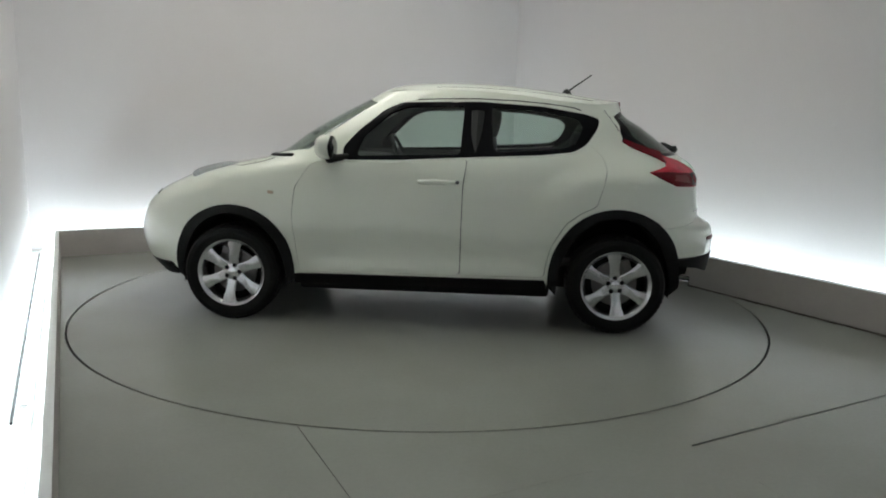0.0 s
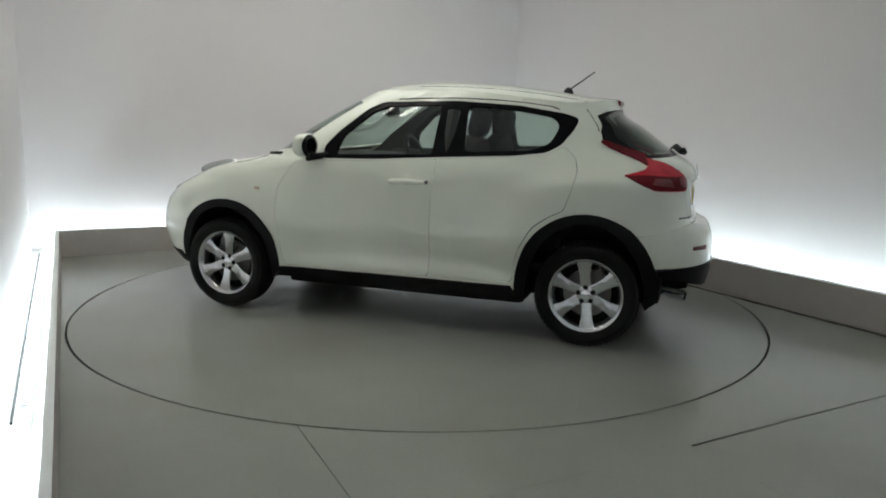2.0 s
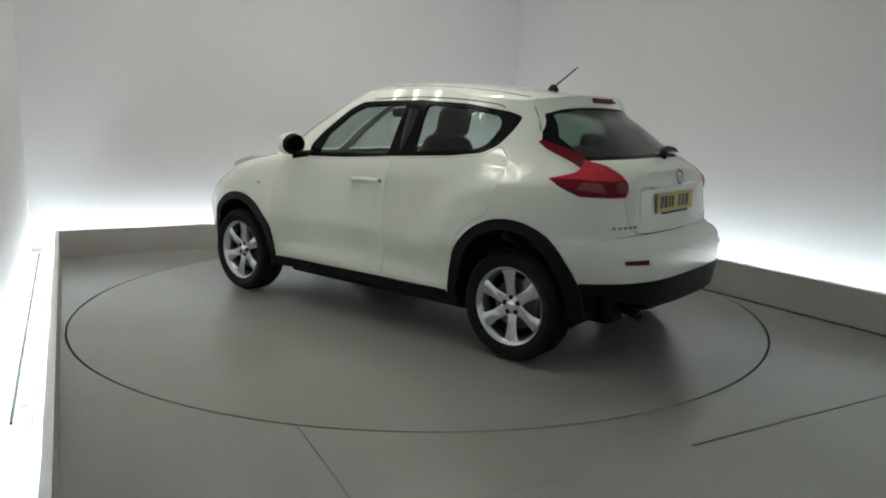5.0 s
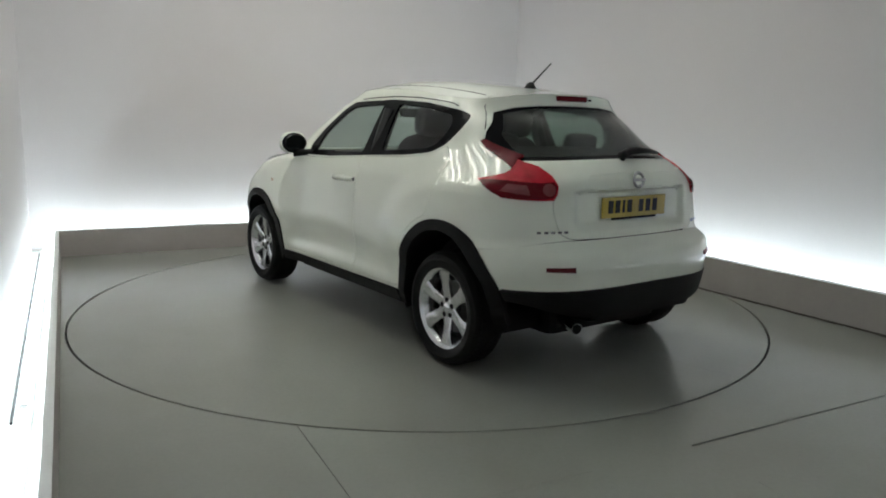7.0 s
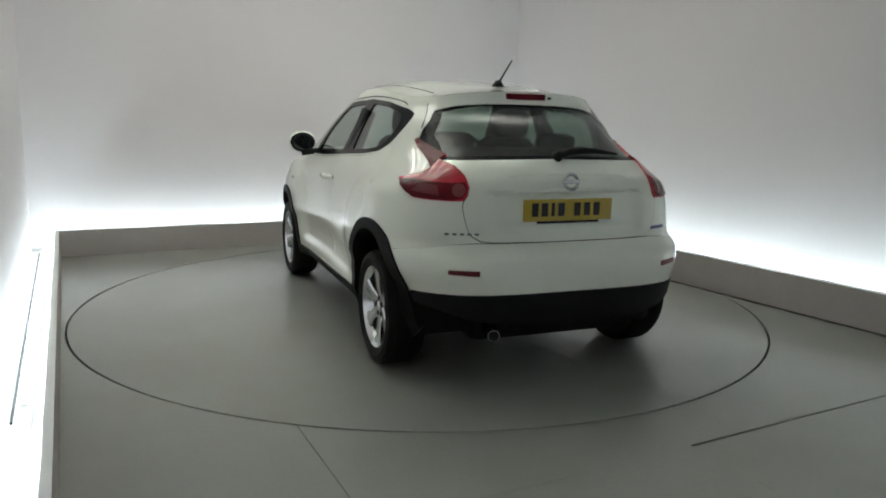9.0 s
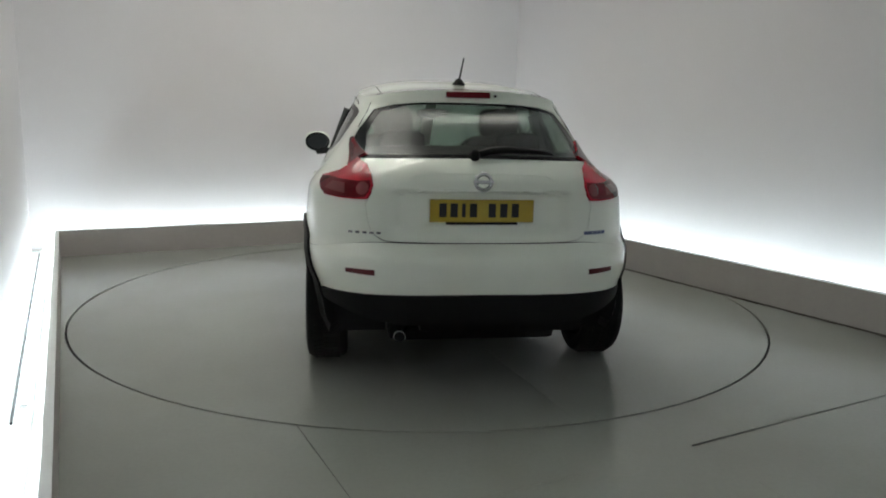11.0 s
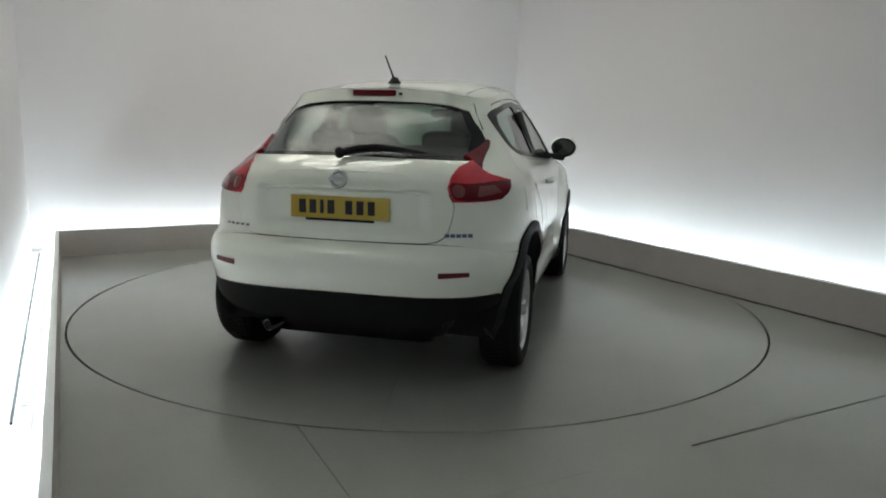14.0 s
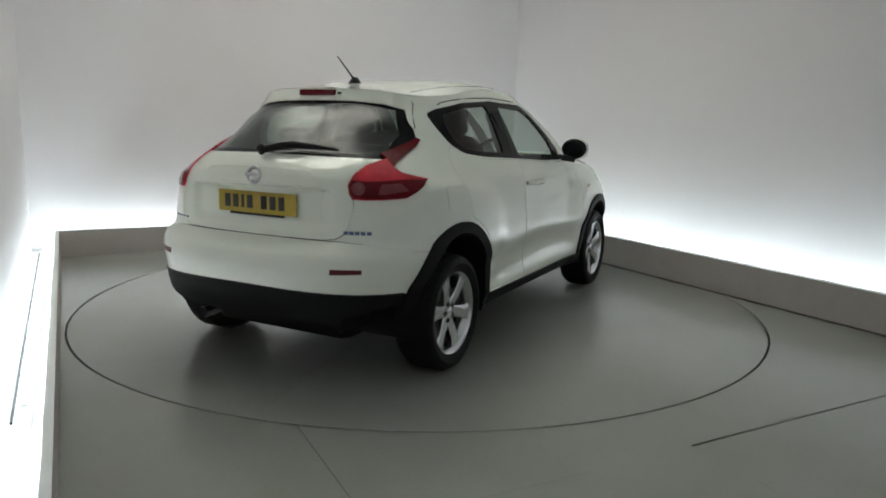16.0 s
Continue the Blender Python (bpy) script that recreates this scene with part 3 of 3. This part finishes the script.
    # doors
    for sgn, other in ((1, False), (-1, True)):
        for name, loop in (("front_door", fdoor), ("rear_door", rdoor)):
            door = part(name, sheet(loop, [], False, other=other), PAINT, car, "", 32)
            if name == "front_door":
                hx, hz = -0.09, 0.952
                hy = half_width(hx, hz)
                part("handle", tube([(hx + 0.115, sgn * (hy + 0.004), hz), (hx + 0.085, sgn * (hy + 0.028), hz + 0.002), (hx, sgn * (hy + 0.033), hz + 0.003), (hx - 0.075, sgn * (hy + 0.030), hz + 0.002),
                                     (hx - 0.115, sgn * (hy + 0.004), hz)], [0.012, 0.017, 0.019, 0.018, 0.014], 12), PAINT, door, "white bow handle", 40)
                key = part("key_cover", lathe([(0, 0.004), (0.011, 0.003), (0.013, -0.004)], 14), GREYINK, door, "small lock cover", 40)
                key.matrix_basis = pose(hx - 0.135, sgn * (hy + 0.003), hz + 0.002) @ Matrix.Diagonal((1, sgn, 1, 1))
                cup = part("handle_cup", lathe([(0, 0.004), (0.034, 0.004), (0.038, 0.0)], 20), PAINT, door)
                cup.matrix_basis = pose(hx + 0.02, sgn * (hy - 0.0015), hz + 0.004) @ Matrix.Diagonal((1, sgn, 0.55, 1))
        trim = sheet(dlo, [side(resample(rounded(FRONT_PANE, 0.03), 0.05)), side(resample(rounded(REAR_PANE, 0.04), 0.05))], False, -0.003, 0.02, du=0.022, dv=0.014, other=other)
        part("window_trim", trim, GLOSS, car, "gloss black window surround and pillar", 32)
        for name, loop, mat in (("front_side_window", FRONT_PANE, PANE), ("rear_side_window", REAR_PANE, PANE)):
            w = part(name, sheet(side(resample(rounded(grow(loop, 0.006), 0.035), 0.05)), [], False, -0.009, 0, other=other), mat, car, "lightly tinted glass", 60)
            w.visible_shadow = False
        for name, outer_a, lip, z0 in (("arch_cladding", wheel_front, FRONT_LIP, 0), ("arch_cladding", wheel_rear, REAR_LIP, 0)):
            ring = outer_a + side([(q[0], q[1]) for q in lip])[::-1]
            part(name, sheet(dense(ring, 0.03), [], False, 0.013, 0.05, other=other), CLAD, car, "matt black plastic arch cladding", 40)
            bm = bmesh.new()
            a = [bm.verts.new((x, sgn * (half_width(x, z) - 0.02), z)) for x, z in lip]
            b = [bm.verts.new((x, sgn * 0.46, z)) for x, z in lip]
            for i in range(len(lip) - 1):
                bm.faces.new((a[i], a[i + 1], b[i + 1], b[i]))
            bm.faces.new(b)
            part("wheel_well", bm, CLAD, car, "black wheel well", 60)
        sill = side(resample([(-0.82, 0.272), (0.84, 0.262), (0.84, 0.326), (-0.80, 0.334)], 0.08))
        part("sill", sheet(sill, [], False, 0.010, 0.05, other=other), CLAD, car, "matt black sill", 40)
        lens = part("tail_lamp", sheet(dense(lamp), [], False, 0.008, 0.03, du=0.02, dv=0.015, other=other), RED, car, "red boomerang tail lamp", 40)
        arm = [lamp_in[-1]] + arm_up + arm_low
        part("lamp_arm", sheet(dense(arm), [], False, 0.0095, 0.01, du=0.02, dv=0.012, other=other), REDARM, lens, "darker red upper arm", 40)
        # shade below the lamp's lit shoulder is put into this darker red
        foot = side([(-1.458, 1.041), (-1.505, 1.014), (-1.565, 0.986), (-1.625, 0.962)]) + rear([(0.69, 0.959), (0.62, 0.958), (0.572, 0.966), (0.553, 0.988), (0.542, 1.02), (0.546, 1.042),
                                                                                               (0.60, 1.036), (0.67, 1.038)]) + side([(-1.60, 1.043), (-1.53, 1.044)])
        part("lamp_lower", sheet(dense(foot), [], False, 0.0095, 0.01, du=0.02, dv=0.012, other=other), REDARM, lens, "darker red lower lens, shade under the shoulder in its colour", 40)
        clear = rear(resample([(0.665, 0.976), (0.665, 1.022)], 0.02, False)) + side([(-1.615, 1.026), (-1.60, 0.992)])
        part("indicator_lens", sheet(dense(clear, 0.01), [], False, 0.012, 0.004, du=0.012, dv=0.01, other=other), CLEARLENS, lens, "clear indicator lens", 40)
        for (cy, cz, r, mat, nm) in ((0.582, 1.006, 0.034, CLEARLENS, "reverse_lamp"),):
            pc = find_p(cy, cz, 1)
            v, w = skin(pc, cz, 0.013), skin(pc, cz, 0.021)
            bm = lathe([(0, 0.004), (r * 0.6, 0.003), (r, -0.004)], 24, "z")
            o = part(nm, bm, mat, lens, "", 60)
            nrm = (w - v).normalized()
            q = Vector((nrm.x, nrm.y * sgn, nrm.z)).to_track_quat("Z", "Y")
            o.matrix_basis = Matrix.LocRotScale((v.x, v.y * sgn, v.z), q, None)
        refl = rear([(0.53, 0.606), (0.665, 0.612), (0.665, 0.632), (0.53, 0.632)])
        part("reflector", sheet(dense(refl), [], False, 0.006, 0.012, other=other), REDDARK, car, "dark red bumper reflector", 40)
        rep = side([(0.965, 0.852), (1.0, 0.856), (1.0, 0.876), (0.965, 0.872)])
        part("side_repeater", sheet(dense(rep), [], False, 0.006, 0.01, other=other), AMBER, car, "small clear amber repeater", 40)
        # door mirror
        mirror_housing(car, sgn)
        # front lamp and tracks of the bonnet
        hl = side([(1.38, 1.022), (1.50, 1.003), (1.64, 0.972), (1.62, 0.952), (1.45, 0.985)])
        part("front_lamp", sheet(dense(hl), [], False, 0.008, 0.02, other=other), CHROME, car, "clear bonnet-top lamp", 40)
        pod = soft_box(1.42, sgn * 0.685, 0.985, 0.34, 0.12, 0.085, 13, 0.8)
        part("bonnet_lamp", pod, LAMPGLASS, car, "clear raised lamp on the bonnet edge", 60)
        spot = side([(1.86, 0.80), (1.90, 0.80), (1.90, 0.825), (1.86, 0.825)])
        part("front_marker", sheet(dense(spot), [], False, 0.005, 0.01, other=other), GLOSS, car, "small dark marker lamp", 40)
        bonnet = [skin(find_p(x, z, 0), z, 0.0005) for x, z in ((1.0, 1.078), (1.08, 1.05), (1.2, 1.025), (1.33, 1.018), (1.42, 1.008))]
        part("bonnet_seam", tube([(v.x, v.y * sgn, v.z) for v in bonnet], 0.003, 6), CLAD, shell, "thin bonnet seam")
        cowl = [skin(2.35 + 0.06 * k, 1.098 - 0.002 * k, 0.003) for k in range(11)]
        part("cowl", tube([(v.x, v.y * sgn, v.z) for v in cowl], 0.012, 8), CLAD, shell, "black windscreen cowl")
        lining = [(0.62, 1.0), (2.33, 1.0)] + [(2.33 - 1.71 * k / 40, top_edge(2.33 - 1.71 * k / 40) - 0.012) for k in range(41)]
        part("cabin_lining", sheet(dense(lining, 0.04), [dlo], False, -0.024, 0, other=other), TRIM, car, "dark cabin lining", 40)
    fuel = side(rounded([(-1.18, 0.87), (-1.365, 0.88), (-1.365, 1.01), (-1.18, 1.0)], 0.03))
    part("fuel_flap", sheet(dense(fuel), [], False, 0.0025, 0.004, other=True), PAINT, car, "", 40)
    # tailgate with its window
    gate_loop = [(0.0, 0.750)] + lamp_low[:-1] + [lamp_low[-1]] + lamp_in + rear([(0.3, 1.156)]) + [(0.0, 1.160)]
    small = [(p if p < 1e-6 else p - 0.004, z + (0.0024 if z < 0.8 else -0.0025)) for p, z in gate_loop]
    gate = part("tailgate", sheet(dense(small), [], True, du=0.016, dv=0.011), PAINT, car, "", 32)
    rim_loop = dense(window)
    hole = dense([(0.0, 1.178)] + rear([(0.30, 1.174), (0.575, 1.164), (0.562, 1.27), (0.482, 1.392), (0.30, 1.427)]) + [(0.0, 1.430)])
    vs_keep = [(p, z) for p, z in rim_loop if p > 1e-6]
    border = [(0.0, 1.442)] + vs_keep + [(0.0, 1.160), (0.0, 1.178)] + [q for q in hole if q[0] > 1e-6] + [(0.0, 1.430)]
    w = part("rear_window", sheet(hole, [], True, -0.006, 0), PRIVACY, gate, "tinted rear glass", 60)
    w.visible_shadow = False
    part("window_frit", sheet(dense(border, 0.015), [], True, -0.004, 0, du=0.018, dv=0.014), GLOSS, gate, "gloss black glass border", 40)
    part("rear_wiper", tube([(-1.752, 0.03, 1.172), (-1.720, -0.05, 1.194), (-1.708, -0.14, 1.202), (-1.698, -0.26, 1.198), (-1.670, -0.39, 1.183)], [0.020, 0.022, 0.021, 0.015, 0.007], 8), CLAD, gate, "black rear wiper", 40)
    pivot = part("wiper_pivot", lathe([(0, 0.03), (0.02, 0.028), (0.03, 0.0)], 20, "z"), CLAD, gate, "", 40)
    pivot.matrix_basis = pose(-1.752, 0.03, 1.172, 0, -60, 0)
    # garnish over the plate, plate and badge
    lip = [skin(find_p(y, 1.006, 1) if y else 0.0, 1.006 - 0.02 * (y / 0.4) ** 8, -0.002) for y in (0.0, 0.1, 0.2, 0.3, 0.36, 0.4)]
    part("plate_garnish", tube([(v.x, v.y, v.z) for v in lip[::-1]] + [(v.x, -v.y, v.z) for v in lip[1:]], 0.0075, 10), PAINT, gate, "", 50)
    ridge = [skin(find_p(abs(y), z, 1) if abs(y) > 0.001 else 0.0, z, -0.003) * 1 for y, z in ((0.36, 1.055), (0.33, 1.078), (0.22, 1.086), (0.1, 1.088))]
    left = [(v.x, v.y, v.z) for v in ridge]
    part("gate_crease", tube(left + [(x, -y, z) for x, y, z in left[::-1]], 0.006, 8), PAINT, gate, "", 60)
    plate = part("number_plate", box(-1.838, 0, 0.907, 0.008, 0.52, 0.112, None, 0.003), YELLOW, car, "yellow number plate with black bars")
    for k, y in enumerate((0.195, 0.140, 0.092, 0.044, -0.050, -0.108, -0.166)):
        part("plate_bar", box(-1.8435, y, 0.910, 0.003, 0.018 if k == 2 else 0.036, 0.068), INK, plate)
    part("plate_holder", box(-1.840, 0, 0.846, 0.012, 0.36, 0.012, None, 0.003), CLAD, gate)
    bm = lathe([(0.028, 0.0), (0.036, 0.008), (0.044, 0.006), (0.048, 0.0), (0.028, 0.0)], 32, "z")
    badge = part("badge", bm, BADGE, car, "plain round chrome badge", 50)
    badge.matrix_basis = pose(tail_x(1.05) - 0.004, 0, 1.05, 0, -80, 0)
    part("badge_bar", box(0, 0, 0.006, 0.018, 0.104, 0.008, None, 0.003), BADGE, badge)
    part("badge_field", lathe([(0, 0.001), (0.03, 0.001)], 24, "z"), PAINT, badge)
    for y0, y1 in ((0.49, 0.66), (-0.66, -0.53)):
        n = 5
        for k in range(n):
            yy = y0 + (y1 - y0) * (k + 0.5) / n
            pz = 0.795
            v = skin(find_p(abs(yy), pz, 1), pz, 0.002)
            w2 = skin(find_p(abs(yy), pz, 1), pz, 0.01)
            nn = (w2 - v).normalized()
            o = part("letter_bar", box(0, 0, 0, abs(y1 - y0) / n * (0.62 if y0 > 0 else 0.9), 0.011 if y0 > 0 else 0.017, 0.003), GREYINK if y0 > 0 else BADGEBLUE, shell)
            o.matrix_basis = Matrix.LocRotScale((v.x, math.copysign(v.y, yy), v.z), Vector((nn.x, math.copysign(nn.y, yy), nn.z)).to_track_quat("Z", "Y"), None)
    stop = part("high_stop_lamp", box(-1.322, 0, 1.484, 0.034, 0.245, 0.034, Matrix(), 0.008), REDARM, car, "red high-level stop lamp")
    part("washer_jet", box(-1.328, -0.15, 1.480, 0.02, 0.016, 0.012, None, 0.003), CLAD, car)
    # bumper
    bump = rear([(0.0001, 0.518), (0.40, 0.515), (0.71, 0.507)]) + side([(-1.60, 0.500), (-1.664, 0.495)])
    bump = [(0.0, 0.518)] + bump[1:] + [q for q in wheel_rear if 0.50 < q[1] < 0.685 and q[0] < find_p(-1.25, 0.6, 0)] + side([(-1.5355, 0.6935), (-1.70, 0.7165)]) \
        + rear([(0.62, 0.7425), (0.515, 0.7495)]) + [(0.0, 0.7485)]
    bumper = part("rear_bumper", sheet(dense(bump), [], True), PAINT, car, "white rear bumper", 32)
    low = [(0.0, 0.36)] + rear([(0.40, 0.362), (0.58, 0.39)]) + side([(-1.80, 0.425), (-1.68, 0.445), (-1.665, 0.488)]) + rear([(0.71, 0.503), (0.40, 0.511)]) + [(0.0, 0.514)]
    part("lower_valance", sheet(dense(low), [], True, 0.004, 0.08), CLAD, car, "black lower rear valance", 40)
    nose = side([(1.68, 0.27), (1.9, 0.25)]) + [(3.0, 0.25), (3.0, 0.352)] + side([(1.95, 0.352), (1.70, 0.352)])
    part("front_valance", sheet(dense(nose), [], True, 0.004, 0.05), CLAD, car, "black lower front valance", 40)
    sc = part("windscreen", sheet(dense([(min(p, 2.999), z) for p, z in screen]), [], False, -0.004, 0), PANE, car, "clear windscreen", 60)
    sc.visible_shadow = False
    sc2 = part("windscreen", sheet(dense([(min(p, 2.999), z) for p, z in screen]), [], False, -0.004, 0, other=True), PANE, car, "clear windscreen", 60)
    sc2.visible_shadow = False
    # aerial
    foot = part("aerial_base", lathe([(0.040, 0.0), (0.034, 0.012), (0.018, 0.036), (0.0, 0.042)], 20, "z"), CLAD, car, "black aerial base", 50)
    foot.matrix_basis = pose(-0.965, 0, roof_z(-0.965, 0) + 0.001)
    part("aerial", tube([(-0.965, 0, roof_z(-0.965, 0) + 0.02), (-1.14, 0, roof_z(-0.965, 0) + 0.145)], [0.006, 0.004], 8), CLAD, car, "black roof aerial rod")
    # underside
    bm = bmesh.new()
    add_box(bm, 0.0, 0, 0.29, 1.7, 1.44, 0.20, None, 0.03)
    add_box(bm, 0.06, 0, 0.31, 3.5, 0.90, 0.23, None, 0.05)
    add_box(bm, -1.68, -0.12, 0.375, 0.36, 0.86, 0.18, None, 0.05)
    part("underbody", bm, CLAD, car, "dark underbody")
    add = tube([(-1.0, 0.28, 0.27), (-1.5, 0.32, 0.285), (-1.72, 0.37, 0.288)], 0.026, 12)
    part("exhaust_pipe", add, STEEL, car, "grey steel exhaust pipe", 50)
    part("exhaust_tip", tube([(-1.70, 0.365, 0.290), (-1.84, 0.400, 0.272)], 0.032, 16), CHROME, car, "chrome exhaust tip", 50)
    # black disc over the tip's end, the dark inside set as colour
    part("exhaust_dark_end", tube([(-1.839, 0.3998, 0.2721), (-1.843, 0.4008, 0.2716)], 0.027, 16), CLAD, car)
    part("rear_axle", tube([(-1.265, -0.62, 0.3), (-1.265, 0.62, 0.3)], 0.04, 12), CLAD, car, "", 50)
    cabin(car)
    # wheels
    wh = new("wheel")
    wh.parent = car
    wheel_mesh(wh)
    wh.matrix_basis = pose(-1.265, 0.768, 0.318, 0, 5, 0)
    copy_thing(wh, pose(1.265, 0.795, 0.318, 0, 53, 0))
    copy_thing(wh, pose(-1.265, -0.768, 0.318, 0, 20, 180))
    copy_thing(wh, pose(1.265, -0.795, 0.318, 0, 52, 180))
    return car


def mirror_housing(car, sgn):
    bm = bmesh.new()
    bmesh.ops.create_uvsphere(bm, u_segments=24, v_segments=16, radius=1)
    for v in bm.verts:
        c = v.co
        for i in range(3):
            c[i] = math.copysign(abs(c[i]) ** 0.75, c[i])
        c.x, c.y, c.z = c.x * (0.085 if c.x > 0 else 0.03), c.y * 0.098, c.z * (0.082 if c.z > 0 else 0.075)
    m = Matrix.Translation((0.60, sgn * 0.893, 1.16))
    bm.transform(m)
    ob = part("door_mirror", bm, PAINT, car, "white door mirror housing", 60)
    bm = lathe([(0, -0.036), (0.05, -0.036), (0.085, -0.034), (0.094, -0.027), (0.096, -0.016), (0.090, -0.008)], 32, "z")
    bm.transform(m @ Matrix.Rotation(radians(90), 4, "Y") @ Matrix.Diagonal((0.78, 1.0, 1, 1)))
    part("mirror_surround", bm, GLOSS, ob, "gloss black mirror surround", 40)
    bm = lathe([(0, -0.0385), (0.078, -0.0385), (0.08, -0.036)], 32, "z")
    bm.transform(m @ Matrix.Rotation(radians(90), 4, "Y") @ Matrix.Diagonal((0.74, 0.97, 1, 1)))
    part("mirror_glass", bm, DARKMIRROR, ob, "mirror glass", 40)
    bm = tube([(0.60, sgn * 0.89, 1.092), (0.56, sgn * 0.83, 1.092), (0.50, sgn * 0.78, 1.10)], [0.034, 0.024, 0.022], 12)
    part("mirror_foot", bm, CLAD, ob, "black mirror foot", 40)


def soft_box(cx, cy, cz, sx, sy, sz, tilt=0.0, bulge=0.5):
    """A padded block."""
    bm = bmesh.new()
    bmesh.ops.create_uvsphere(bm, u_segments=20, v_segments=12, radius=1)
    for v in bm.verts:
        c = v.co
        for i in range(3):
            c[i] = math.copysign(abs(c[i]) ** bulge, c[i])
    bm.transform(Matrix.Translation((cx, cy, cz)) @ Matrix.Rotation(radians(tilt), 4, "Y") @ Matrix.Diagonal((sx / 2, sy / 2, sz / 2, 1)))
    return bm


def cabin(car):
    """Seats, dashboard and steering wheel behind the glass."""
    part("cabin_floor", box(-0.35, 0, 0.44, 2.1, 1.46, 0.06, None, 0.02), TRIM, car, "dark cabin floor")
    part("dashboard", soft_box(0.62, 0, 0.92, 0.55, 1.42, 0.34, 0, 0.4), TRIM, car, "dark grey dashboard", 60)
    for sgn in (-1, 1):
        part("door_card", box(-0.04, sgn * 0.765, 0.82, 1.44, 0.05, 0.56, None, 0.03), TRIM, car, "dark inner door card")
        part("front_seat", soft_box(-0.02, sgn * 0.36, 0.62, 0.52, 0.50, 0.22, -6), CLOTH, car, "black cloth front seat", 60)
        part("front_backrest", soft_box(-0.32, sgn * 0.36, 0.93, 0.18, 0.48, 0.66, -16), CLOTH, car, "black cloth backrest", 60)
        part("headrest", soft_box(-0.435, sgn * 0.36, 1.335, 0.11, 0.27, 0.19, -12), CLOTH, car, "black headrest", 60)
        part("headrest_post", tube([(-0.42, sgn * 0.36 - 0.05, 1.15), (-0.44, sgn * 0.36 - 0.05, 1.30)], 0.007), CHROME, car)
        part("headrest_post", tube([(-0.42, sgn * 0.36 + 0.05, 1.15), (-0.44, sgn * 0.36 + 0.05, 1.30)], 0.007), CHROME, car)
        part("headrest", soft_box(-1.09, sgn * 0.34, 1.215, 0.09, 0.26, 0.13, -12), CLOTH, car, "black headrest", 60)
        part("pillar_trim", tube([(-0.33, sgn * 0.735, 1.12), (-0.34, sgn * 0.63, 1.40)], 0.05, 8), TRIM, car)
    part("rear_bench", soft_box(-0.8, 0, 0.64, 0.5, 1.34, 0.22, -5, 0.35), CLOTH, car, "black cloth rear bench", 60)
    part("rear_backrest", soft_box(-1.08, 0, 0.90, 0.18, 1.3, 0.60, -16, 0.35), CLOTH, car, "black cloth rear backrest", 60)
    part("parcel_shelf", box(-1.42, 0, 1.07, 0.5, 1.1, 0.03, None, 0.01), TRIM, car, "dark parcel shelf")
    bm = bmesh.new()
    ring = [(0.175 * math.cos(k * math.tau / 32), 0.175 * math.sin(k * math.tau / 32), 0) for k in range(33)]
    add_tube(bm, ring, 0.015, 8)
    add_box(bm, 0, 0, -0.01, 0.12, 0.1, 0.04, None, 0.015)
    add_box(bm, 0, 0, -0.006, 0.03, 0.33, 0.02)
    bm.transform(pose(0.30, -0.37, 1.06, 0, -66, 0))
    part("steering_wheel", bm, TRIM, car, "dark steering wheel", 50)
    part("interior_mirror", soft_box(0.36, 0, 1.40, 0.04, 0.24, 0.07), TRIM, car, "dark interior mirror", 60)


# ---- build and move ----
studio()
TURNTABLE = build_turntable()
CAR = build_car()


def motions():
    table_rows, car_rows = [], []
    for k in range(65):
        t = k * 0.25
        deg = 175.785 - 7.1 * t
        a = radians(deg)
        ox, oy = -0.062, -0.0831
        table_rows.append((t, pose(CENTRE[0], CENTRE[1], 0, 0, 0, deg)))
        car_rows.append((t, pose(CENTRE[0] + ox * math.cos(a) - oy * math.sin(a), CENTRE[1] + ox * math.sin(a) + oy * math.cos(a), 0.001, 0, 0, deg)))
    walk(TURNTABLE, table_rows)
    walk(CAR, car_rows)


motions()
